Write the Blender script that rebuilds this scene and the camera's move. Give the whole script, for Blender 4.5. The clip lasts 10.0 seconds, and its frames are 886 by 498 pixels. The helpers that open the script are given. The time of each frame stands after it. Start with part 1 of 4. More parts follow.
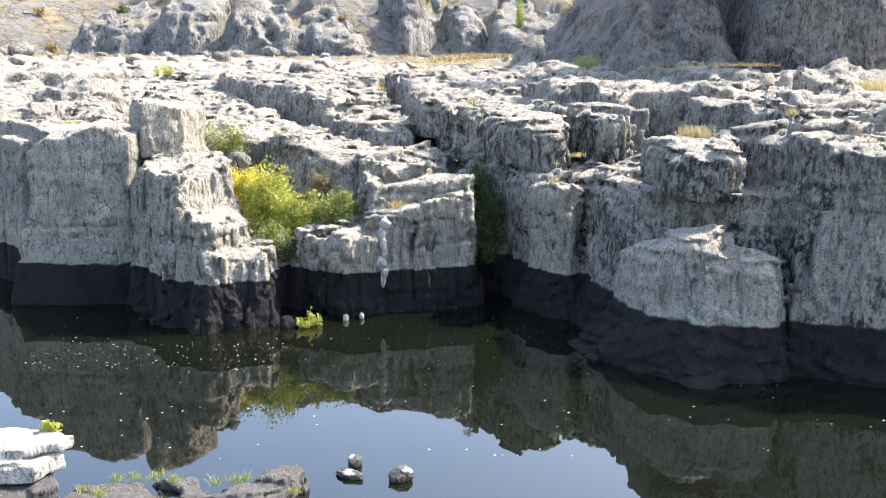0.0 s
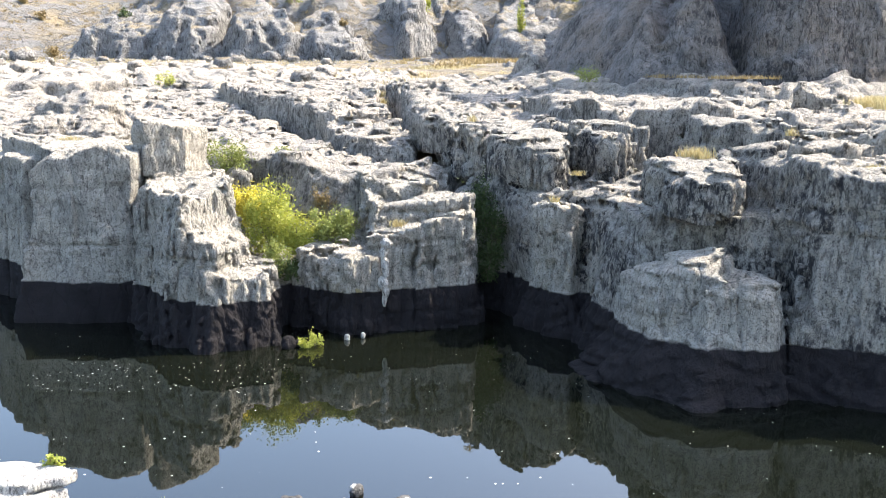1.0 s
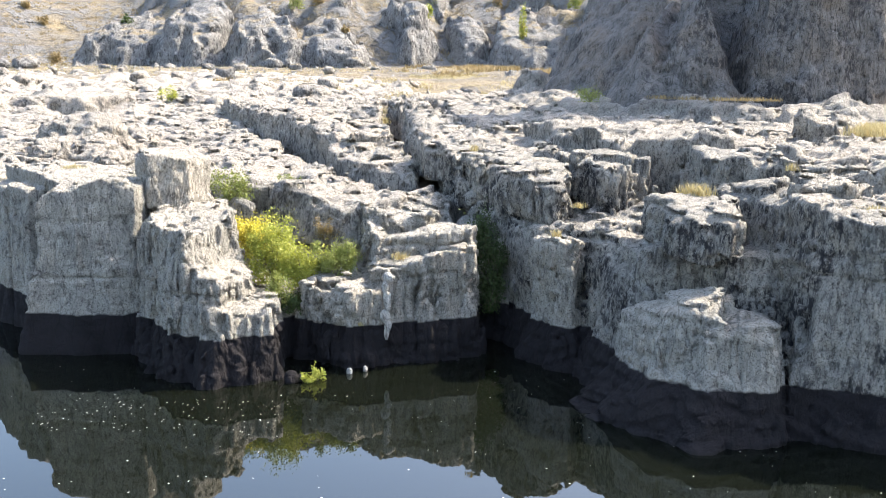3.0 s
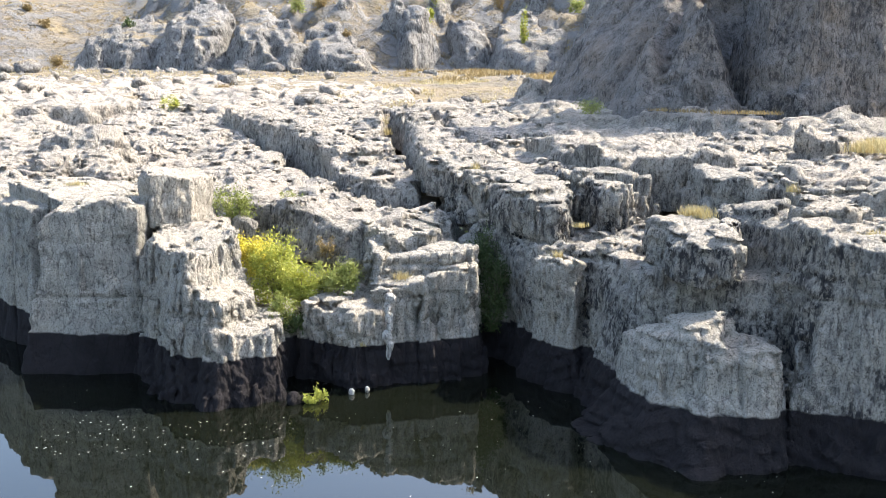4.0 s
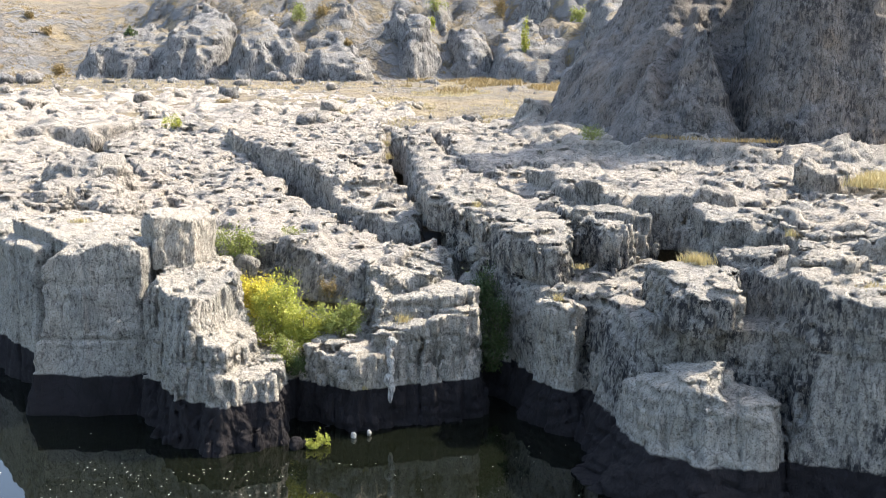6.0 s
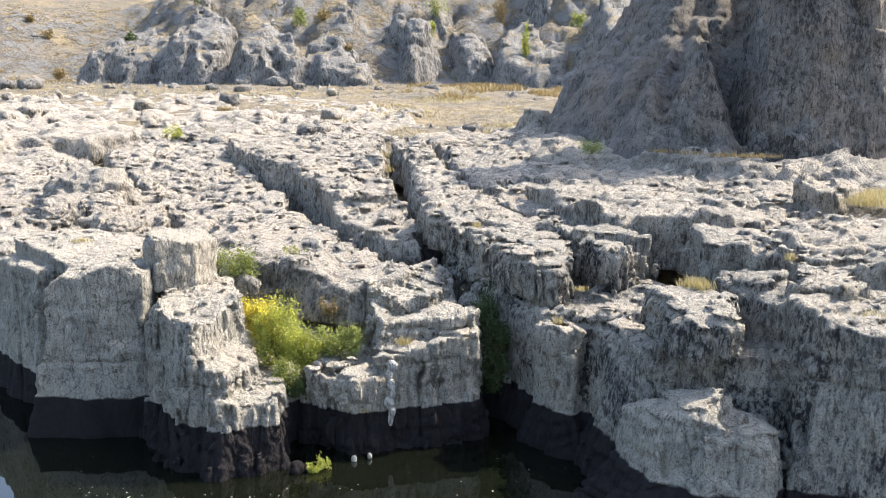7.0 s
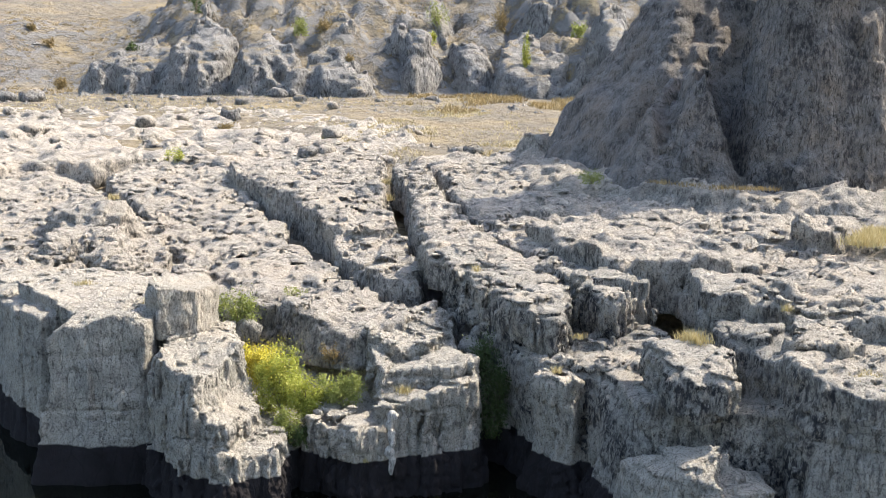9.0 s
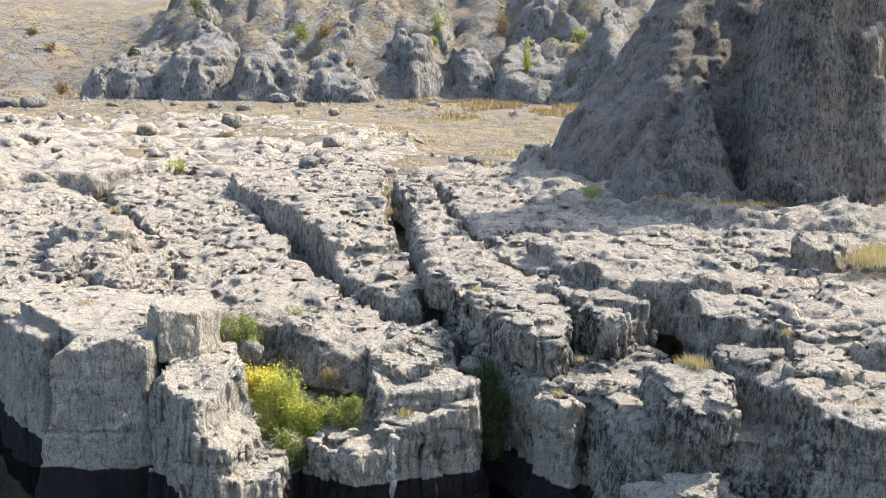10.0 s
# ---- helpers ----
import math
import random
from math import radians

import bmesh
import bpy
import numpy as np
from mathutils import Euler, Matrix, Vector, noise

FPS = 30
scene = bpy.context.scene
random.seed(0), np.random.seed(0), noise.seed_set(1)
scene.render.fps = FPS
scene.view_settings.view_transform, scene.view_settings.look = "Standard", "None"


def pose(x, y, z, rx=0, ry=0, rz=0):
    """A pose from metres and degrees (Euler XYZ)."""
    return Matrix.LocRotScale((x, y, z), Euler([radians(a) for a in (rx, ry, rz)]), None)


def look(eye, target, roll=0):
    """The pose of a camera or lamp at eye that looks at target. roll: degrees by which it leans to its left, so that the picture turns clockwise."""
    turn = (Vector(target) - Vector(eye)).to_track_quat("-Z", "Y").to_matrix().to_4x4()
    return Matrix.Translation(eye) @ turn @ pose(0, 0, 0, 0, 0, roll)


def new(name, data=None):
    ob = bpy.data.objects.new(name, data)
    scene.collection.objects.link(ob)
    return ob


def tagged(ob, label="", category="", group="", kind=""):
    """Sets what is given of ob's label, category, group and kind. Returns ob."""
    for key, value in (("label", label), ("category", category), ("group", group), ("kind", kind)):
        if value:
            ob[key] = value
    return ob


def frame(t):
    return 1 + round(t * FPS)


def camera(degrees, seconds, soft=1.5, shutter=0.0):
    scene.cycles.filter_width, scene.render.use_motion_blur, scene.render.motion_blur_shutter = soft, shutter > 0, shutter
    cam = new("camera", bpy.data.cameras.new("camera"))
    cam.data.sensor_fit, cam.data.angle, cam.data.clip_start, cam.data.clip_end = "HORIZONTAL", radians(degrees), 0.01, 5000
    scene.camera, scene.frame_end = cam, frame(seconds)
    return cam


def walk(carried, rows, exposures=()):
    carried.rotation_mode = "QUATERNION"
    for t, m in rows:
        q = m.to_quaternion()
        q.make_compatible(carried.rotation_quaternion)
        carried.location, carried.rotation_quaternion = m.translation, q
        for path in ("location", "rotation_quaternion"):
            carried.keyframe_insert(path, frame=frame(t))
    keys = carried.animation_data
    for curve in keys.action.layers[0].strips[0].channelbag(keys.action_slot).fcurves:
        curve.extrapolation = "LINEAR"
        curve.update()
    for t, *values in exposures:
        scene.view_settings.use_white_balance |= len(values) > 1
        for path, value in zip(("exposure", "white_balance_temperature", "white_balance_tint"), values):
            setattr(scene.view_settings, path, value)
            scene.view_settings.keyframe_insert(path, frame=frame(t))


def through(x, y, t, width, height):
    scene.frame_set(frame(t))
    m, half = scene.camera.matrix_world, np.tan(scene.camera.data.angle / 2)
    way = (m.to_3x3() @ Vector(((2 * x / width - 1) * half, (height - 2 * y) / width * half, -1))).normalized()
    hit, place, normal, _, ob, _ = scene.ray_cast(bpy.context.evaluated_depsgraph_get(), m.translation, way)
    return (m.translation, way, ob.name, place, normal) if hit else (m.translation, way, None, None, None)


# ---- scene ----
cam = camera(48.0, 10.0, soft=0.6)
METRES, EYE, TILT, LEAN, TURN = 8.0, 9.1, -10.7, -0.38, 0.0
ROWS = [
    (0.0, 0.0, 0.0, 0.0, 0.0, 0.0, -0.0),
    (0.5, -0.0006, -0.0056, 0.0411, 0.03, 0.01, -0.02),
    (1.0, -0.0006, -0.0124, 0.0862, 0.05, 0.03, -0.03),
    (1.5, -0.0004, -0.018, 0.1221, 0.07, 0.04, -0.04),
    (2.0, 0.0001, -0.0225, 0.1598, 0.1, 0.05, -0.05),
    (2.5, -0.0006, -0.027, 0.196, 0.11, 0.06, -0.08),
    (4.0, -0.006, -0.0443, 0.3347, 0.2, 0.04, -0.12),
    (4.5, -0.006, -0.0492, 0.3805, 0.22, 0.05, -0.11),
    (5.0, -0.0062, -0.0571, 0.434, 0.24, 0.05, -0.11),
    (5.5, -0.0065, -0.0636, 0.4826, 0.26, 0.06, -0.11),
    (7.0, -0.0043, -0.0848, 0.6457, 0.31, 0.06, -0.08),
    (7.5, -0.0034, -0.0912, 0.6953, 0.33, 0.07, -0.08),
    (8.0, -0.0013, -0.0998, 0.7591, 0.34, 0.07, -0.07),
    (8.5, 0.0002, -0.1082, 0.8169, 0.34, 0.09, -0.08),
    (9.0, 0.0004, -0.1169, 0.8809, 0.36, 0.1, -0.08),
    (9.5, 0.0006, -0.1232, 0.9336, 0.38, 0.11, -0.09),
    (10.0, 0.0004, -0.1305, 0.9912, 0.41, 0.13, -0.1),
]
walk(cam, [(t, pose(0, 0, EYE, TILT, LEAN, TURN) @ pose(METRES * x, 1.273 * METRES * y, METRES * z, 90 + pitch, roll, yaw)) for t, x, y, z, yaw, pitch, roll in ROWS],
     [(0.0, 2.27, 6660, 10), (5.0, 2.03, 6760, 10), (10.0, 1.68, 6800, 10)])

# ---- light ----
SUN_AZ, SUN_EL = radians(27), radians(47)          # azimuth from +x towards +y
world = bpy.data.worlds.new("sky")
scene.world = world
world.use_nodes = True
wn = world.node_tree.nodes
sky = wn.new("ShaderNodeTexSky")
sky.sky_type, sky.sun_disc = "NISHITA", False
sky.sun_elevation, sky.sun_rotation = SUN_EL, math.pi / 2 - SUN_AZ
sky.air_density, sky.dust_density, sky.ozone_density = 1.0, 2.2, 1.0
world.node_tree.links.new(sky.outputs["Color"], wn["Background"].inputs["Color"])
wn["Background"].inputs["Strength"].default_value = 0.15
sun_data = bpy.data.lights.new("sun", "SUN")
sun_data.energy, sun_data.angle, sun_data.color = 3.1, radians(0.55), (1.0, 0.93, 0.815)
sun = new("sun", sun_data)
to_sun = Vector((math.cos(SUN_AZ) * math.cos(SUN_EL), math.sin(SUN_AZ) * math.cos(SUN_EL), math.sin(SUN_EL)))
sun.matrix_world = look(to_sun * 100, (0, 0, 0))


# ---- materials ----
def material(name):
    m = bpy.data.materials.new(name)
    m.use_nodes = True
    return m, m.node_tree.nodes, m.node_tree.links, m.node_tree.nodes["Principled BSDF"]


def ramp(nodes, stops):
    r = nodes.new("ShaderNodeValToRGB")
    e = r.color_ramp.elements
    while len(e) < len(stops):
        e.new(0.5)
    for k, (at, c) in enumerate(stops):
        e[k].position, e[k].color = at, (*c, 1) if len(c) == 3 else c
    return r


def tex_noise(nodes, links, vec, scale, detail=6, rough=0.6, stretch=None):
    n = nodes.new("ShaderNodeTexNoise")
    n.inputs["Scale"].default_value, n.inputs["Detail"].default_value, n.inputs["Roughness"].default_value = scale, detail, rough
    if stretch:
        mp = nodes.new("ShaderNodeMapping")
        mp.inputs["Scale"].default_value = stretch
        links.new(vec, mp.inputs["Vector"])
        vec = mp.outputs["Vector"]
    links.new(vec, n.inputs["Vector"])
    return n


def mix(nodes, links, fac, a, b, mode="MIX"):
    m = nodes.new("ShaderNodeMix")
    m.data_type, m.blend_type = "RGBA", mode
    for socket, v in ((m.inputs["Factor"], fac), (m.inputs[6], a), (m.inputs[7], b)):
        if isinstance(v, (int, float)):
            socket.default_value = v
        elif isinstance(v, tuple):
            socket.default_value = (*v, 1)
        else:
            links.new(v, socket)
    return m.outputs[2]


def calc(nodes, links, op, a, b=0.0, clamp=False):
    m = nodes.new("ShaderNodeMath")
    m.operation, m.use_clamp = op, clamp
    for socket, v in zip(m.inputs, (a, b)):
        if isinstance(v, (int, float)):
            socket.default_value = v
        else:
            links.new(v, socket)
    return m.outputs[0]


def rock_material(name, light, dark, warm, stain=0.6, waterline=True, size=1.0, grass=0.0, drip=0.75):
    """Weathered basalt: grain, mottling, hollows with their shade painted in, vertical run-off stains, a dark soaked
    zone up to the old water mark.
    """
    m, n, l, bsdf = material(name)
    geo = n.new("ShaderNodeNewGeometry")
    pos = geo.outputs["Position"]
    sep = n.new("ShaderNodeSeparateXYZ")
    l.new(pos, sep.inputs[0])
    big = tex_noise(n, l, pos, 0.35 / size, 5, 0.6)
    mid = tex_noise(n, l, pos, 2.4 / size, 8, 0.68)
    fine = tex_noise(n, l, pos, 15 / size, 6, 0.75)
    streak = tex_noise(n, l, pos, 2.2 / size, 8, 0.7, (1.6, 1.6, 0.30))
    dark = tuple(a + 0.35 * (b - a) for a, b in zip(dark, light))
    r_mid = ramp(n, [(0.30, dark), (0.5, tuple(0.5 * (a + b) for a, b in zip(light, dark))), (0.68, light)])
    l.new(mid.outputs["Fac"], r_mid.inputs["Fac"])
    r_big = ramp(n, [(0.42, (0, 0, 0)), (0.66, (1, 1, 1))])
    l.new(big.outputs["Fac"], r_big.inputs["Fac"])
    col = mix(n, l, calc(n, l, "MULTIPLY", r_big.outputs["Color"], 0.55), r_mid.outputs["Color"], warm)
    r_fine = ramp(n, [(0.39, (0.36, 0.355, 0.35)), (0.46, (1.0, 1.0, 1.0)), (0.62, (1.22, 1.22, 1.21))])
    l.new(fine.outputs["Fac"], r_fine.inputs["Fac"])
    col = mix(n, l, 0.8, col, r_fine.outputs["Color"], "MULTIPLY")
    # small pits: the shade inside them is put into the colour
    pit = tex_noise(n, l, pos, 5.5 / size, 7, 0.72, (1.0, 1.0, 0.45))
    r_pit_shade = ramp(n, [(0.36, (0.25, 0.24, 0.24)), (0.43, (1, 1, 1))])
    l.new(pit.outputs["Fac"], r_pit_shade.inputs["Fac"])
    col = mix(n, l, 0.6, col, r_pit_shade.outputs["Color"], "MULTIPLY")
    # crisp open pores, their shade painted in, denser in some places than in others
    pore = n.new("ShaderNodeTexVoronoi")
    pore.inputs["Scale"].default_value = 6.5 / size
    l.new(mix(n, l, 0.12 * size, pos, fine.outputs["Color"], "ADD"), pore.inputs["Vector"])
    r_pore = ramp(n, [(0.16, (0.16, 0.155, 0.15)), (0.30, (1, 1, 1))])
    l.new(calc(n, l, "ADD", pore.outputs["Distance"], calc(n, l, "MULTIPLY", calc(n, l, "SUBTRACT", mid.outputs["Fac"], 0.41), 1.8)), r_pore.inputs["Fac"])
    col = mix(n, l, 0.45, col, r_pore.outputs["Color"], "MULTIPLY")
    # run-off stains on the steep faces only
    nsep = n.new("ShaderNodeSeparateXYZ")
    l.new(geo.outputs["Normal"], nsep.inputs[0])
    steep = n.new("ShaderNodeMapRange")
    steep.inputs["From Min"].default_value, steep.inputs["From Max"].default_value = 0.75, 0.25
    l.new(nsep.outputs["Z"], steep.inputs["Value"])
    # upright slots: shade of narrow gaps between columns, painted as dark colour
    slot_v = n.new("ShaderNodeMapping")
    slot_v.inputs["Scale"].default_value = (1, 1, 0.24)
    l.new(mix(n, l, 0.10 * size, pos, mid.outputs["Color"], "ADD"), slot_v.inputs["Vector"])
    slot = n.new("ShaderNodeTexVoronoi")
    slot.feature = "DISTANCE_TO_EDGE"
    slot.inputs["Scale"].default_value = 3.6 / size
    l.new(slot_v.outputs["Vector"], slot.inputs["Vector"])
    r_slot_shade = ramp(n, [(0.02, (0.08, 0.08, 0.085)), (0.09, (1, 1, 1))])
    l.new(calc(n, l, "ADD", slot.outputs["Distance"], calc(n, l, "MULTIPLY", calc(n, l, "SUBTRACT", pit.outputs["Fac"], 0.46), 1.3)), r_slot_shade.inputs["Fac"])
    slots = mix(n, l, calc(n, l, "MULTIPLY", steep.outputs["Result"], 0.08 + 0.52 * drip), (1, 1, 1), r_slot_shade.outputs["Color"])
    col = mix(n, l, 1.0, col, slots, "MULTIPLY")
    r_st = ramp(n, [(0.55, (0, 0, 0)), (0.64, (1, 1, 1))])
    l.new(streak.outputs["Fac"], r_st.inputs["Fac"])
    amount = calc(n, l, "MULTIPLY", calc(n, l, "MULTIPLY", r_st.outputs["Color"], steep.outputs["Result"]), stain)
    col = mix(n, l, amount, col, (0.045, 0.045, 0.05))
    thin = tex_noise(n, l, pos, 6.5 / size, 7, 0.74, (1.0, 1.0, 0.30))
    r_thin = ramp(n, [(0.37, (0.42, 0.42, 0.43)), (0.45, (0.95, 0.95, 0.95)), (0.62, (1.22, 1.21, 1.19))])
    l.new(thin.outputs["Fac"], r_thin.inputs["Fac"])
    col = mix(n, l, calc(n, l, "MULTIPLY", steep.outputs["Result"], drip), col, mix(n, l, 1.0, col, r_thin.outputs["Color"], "MULTIPLY"))
    patch = tex_noise(n, l, pos, 0.5 / size, 5, 0.6, (1.0, 1.0, 0.8))
    r_patch = ramp(n, [(0.49, (0, 0, 0)), (0.58, (1, 1, 1))])
    l.new(patch.outputs["Fac"], r_patch.inputs["Fac"])
    blot = tex_noise(n, l, pos, 5.0 / size, 8, 0.75, (1.0, 1.0, 0.5))
    r_blot = ramp(n, [(0.46, (1, 1, 1)), (0.54, (0, 0, 0))])
    l.new(blot.outputs["Fac"], r_blot.inputs["Fac"])
    amount = calc(n, l, "MULTIPLY", calc(n, l, "MULTIPLY", r_patch.outputs["Color"], r_blot.outputs["Color"]), calc(n, l, "MULTIPLY", steep.outputs["Result"], 1.6 * stain, True))
    col = mix(n, l, amount, col, (0.035, 0.035, 0.04))
    r_lt = ramp(n, [(0.30, (1, 1, 1)), (0.42, (0, 0, 0))])
    l.new(streak.outputs["Fac"], r_lt.inputs["Fac"])
    col = mix(n, l, calc(n, l, "MULTIPLY", calc(n, l, "MULTIPLY", r_lt.outputs["Color"], steep.outputs["Result"]), 0.25), col, (0.46, 0.45, 0.42))
    if grass:
        g = tex_noise(n, l, pos, 0.16, 6, 0.62)
        rg = ramp(n, [(0.47, (0, 0, 0)), (0.56, (1, 1, 1))])
        l.new(g.outputs["Fac"], rg.inputs["Fac"])
        flat = n.new("ShaderNodeMapRange")
        flat.inputs["From Min"].default_value, flat.inputs["From Max"].default_value = 0.72, 0.92
        l.new(nsep.outputs["Z"], flat.inputs["Value"])
        col = mix(n, l, calc(n, l, "MULTIPLY", calc(n, l, "MULTIPLY", rg.outputs["Color"], flat.outputs["Result"]), grass), col, (0.28, 0.225, 0.14))
    rough = 0.9
    if waterline:
        wob = tex_noise(n, l, pos, 1.3, 6, 0.6, (1, 1, 0.25))
        edge = calc(n, l, "ADD", sep.outputs["Z"], calc(n, l, "MULTIPLY", calc(n, l, "SUBTRACT", wob.outputs["Fac"], 0.5), 0.30))
        mask = n.new("ShaderNodeMapRange")
        mask.inputs["From Min"].default_value, mask.inputs["From Max"].default_value = 1.57, 1.50
        l.new(edge, mask.inputs["Value"])
        wet = mix(n, l, mid.outputs["Fac"], (0.010, 0.0085, 0.010), (0.030, 0.025, 0.027))
        col = mix(n, l, mask.outputs["Result"], col, wet)
    bsdf.inputs["Roughness"].default_value = rough
    bsdf.inputs["Specular IOR Level"].default_value = 0.25
    vor = n.new("ShaderNodeTexVoronoi")
    vor.feature = "DISTANCE_TO_EDGE"
    vor.inputs["Scale"].default_value = 1.6 / size
    wv = n.new("ShaderNodeMapping")
    wv.inputs["Scale"].default_value = (1, 1, 0.45)
    warp = mix(n, l, 0.22, pos, mid.outputs["Color"], "ADD")
    l.new(warp, wv.inputs["Vector"])
    l.new(wv.outputs["Vector"], vor.inputs["Vector"])
    crack = n.new("ShaderNodeMapRange")
    crack.inputs["From Max"].default_value = 0.05
    l.new(vor.outputs["Distance"], crack.inputs["Value"])
    split = ramp(n, [(0.1, (0.22, 0.215, 0.21)), (0.9, (1, 1, 1))])
    l.new(calc(n, l, "ADD", crack.outputs["Result"], calc(n, l, "MULTIPLY", calc(n, l, "SUBTRACT", big.outputs["Fac"], 0.46), 5.0)), split.inputs["Fac"])
    l.new(mix(n, l, 0.4, col, split.outputs["Color"], "MULTIPLY"), bsdf.inputs["Base Color"])
    h = calc(n, l, "ADD", calc(n, l, "MULTIPLY", mid.outputs["Fac"], 1.0), calc(n, l, "MULTIPLY", fine.outputs["Fac"], 0.30))
    h = calc(n, l, "ADD", h, calc(n, l, "MULTIPLY", calc(n, l, "MULTIPLY", streak.outputs["Fac"], steep.outputs["Result"]), 0.8))
    h = calc(n, l, "ADD", h, calc(n, l, "MULTIPLY", pit.outputs["Fac"], 1.5))
    h = calc(n, l, "ADD", h, calc(n, l, "MULTIPLY", calc(n, l, "MULTIPLY", thin.outputs["Fac"], steep.outputs["Result"]), 0.4 + 0.7 * drip))
    h = calc(n, l, "ADD", h, calc(n, l, "MULTIPLY", slots, 0.35))
    h = calc(n, l, "ADD", h, calc(n, l, "MULTIPLY", r_pore.outputs["Color"], 0.10))
    h = calc(n, l, "ADD", h, calc(n, l, "MULTIPLY", crack.outputs["Result"], 0.12))
    bump = n.new("ShaderNodeBump")
    bump.inputs["Strength"].default_value, bump.inputs["Distance"].default_value = 1.0, 0.24 * size
    l.new(h, bump.inputs["Height"])
    l.new(bump.outputs["Normal"], bsdf.inputs["Normal"])
    return m


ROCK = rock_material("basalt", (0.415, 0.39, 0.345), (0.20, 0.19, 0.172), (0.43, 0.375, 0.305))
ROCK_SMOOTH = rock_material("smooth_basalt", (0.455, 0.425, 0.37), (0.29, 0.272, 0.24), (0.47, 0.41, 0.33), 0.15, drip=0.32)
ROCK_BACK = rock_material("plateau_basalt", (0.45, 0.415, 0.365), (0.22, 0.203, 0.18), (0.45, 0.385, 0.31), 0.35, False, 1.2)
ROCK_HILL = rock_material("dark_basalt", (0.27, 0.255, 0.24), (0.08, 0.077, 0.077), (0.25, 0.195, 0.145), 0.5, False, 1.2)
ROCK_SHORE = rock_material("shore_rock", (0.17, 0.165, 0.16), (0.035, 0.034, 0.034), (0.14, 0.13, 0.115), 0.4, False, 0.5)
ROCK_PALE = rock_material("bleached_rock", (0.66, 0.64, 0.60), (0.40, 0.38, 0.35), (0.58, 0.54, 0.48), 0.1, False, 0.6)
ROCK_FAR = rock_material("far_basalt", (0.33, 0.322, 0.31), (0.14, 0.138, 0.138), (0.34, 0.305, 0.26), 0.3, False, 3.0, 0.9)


def ground_material():
    m, n, l, bsdf = material("dry_earth")
    pos = n.new("ShaderNodeNewGeometry").outputs["Position"]
    a = tex_noise(n, l, pos, 0.09, 7, 0.65)
    b = tex_noise(n, l, pos, 0.9, 8, 0.72)
    c = tex_noise(n, l, pos, 5.0, 5, 0.7)
    ra = ramp(n, [(0.36, (0.16, 0.138, 0.108)), (0.5, (0.225, 0.187, 0.13)), (0.62, (0.27, 0.215, 0.125))])
    l.new(a.outputs["Fac"], ra.inputs["Fac"])
    rb = ramp(n, [(0.36, (0.22, 0.20, 0.18)), (0.5, (1, 1, 1))])
    l.new(b.outputs["Fac"], rb.inputs["Fac"])
    col = mix(n, l, 0.6, ra.outputs["Color"], rb.outputs["Color"], "MULTIPLY")
    rocky = tex_noise(n, l, pos, 0.22, 8, 0.7)
    rr = ramp(n, [(0.45, (0, 0, 0)), (0.53, (1, 1, 1))])
    l.new(rocky.outputs["Fac"], rr.inputs["Fac"])
    nz = n.new("ShaderNodeSeparateXYZ")
    l.new(n.new("ShaderNodeNewGeometry").outputs["Normal"], nz.inputs[0])
    tilt = n.new("ShaderNodeMapRange")
    tilt.inputs["From Min"].default_value, tilt.inputs["From Max"].default_value = 0.985, 0.93
    l.new(nz.outputs["Z"], tilt.inputs["Value"])
    grit = tex_noise(n, l, pos, 1.6, 8, 0.75)
    col = mix(n, l, calc(n, l, "MULTIPLY", calc(n, l, "MULTIPLY", rr.outputs["Color"], tilt.outputs["Result"]), 0.95), col, mix(n, l, grit.outputs["Fac"], (0.09, 0.09, 0.09), (0.26, 0.25, 0.235)))
    rc = ramp(n, [(0.35, (0.6, 0.6, 0.6)), (0.6, (1.05, 1.05, 1.05))])
    l.new(c.outputs["Fac"], rc.inputs["Fac"])
    col = mix(n, l, 0.7, col, rc.outputs["Color"], "MULTIPLY")
    l.new(col, bsdf.inputs["Base Color"])
    bsdf.inputs["Roughness"].default_value = 0.95
    bump = n.new("ShaderNodeBump")
    bump.inputs["Strength"].default_value, bump.inputs["Distance"].default_value = 0.9, 0.9
    l.new(calc(n, l, "ADD", b.outputs["Fac"], calc(n, l, "MULTIPLY", rr.outputs["Color"], 0.6)), bump.inputs["Height"])
    l.new(bump.outputs["Normal"], bsdf.inputs["Normal"])
    return m


def water_material():
    m, n, l, bsdf = material("river_water")
    pos = n.new("ShaderNodeNewGeometry").outputs["Position"]
    a = tex_noise(n, l, pos, 0.25, 3, 0.5)
    l.new(mix(n, l, a.outputs["Fac"], (0.003, 0.004, 0.0025), (0.005, 0.006, 0.0035)), bsdf.inputs["Base Color"])
    bsdf.inputs["Roughness"].default_value = 0.015
    bsdf.inputs["IOR"].default_value = 1.58
    w = tex_noise(n, l, pos, 2.2, 3, 0.5, (1.0, 0.45, 1))
    bump = n.new("ShaderNodeBump")
    bump.inputs["Strength"].default_value, bump.inputs["Distance"].default_value = 0.05, 0.02
    l.new(w.outputs["Fac"], bump.inputs["Height"])
    l.new(bump.outputs["Normal"], bsdf.inputs["Normal"])
    return m


EARTH, WATER = ground_material(), water_material()


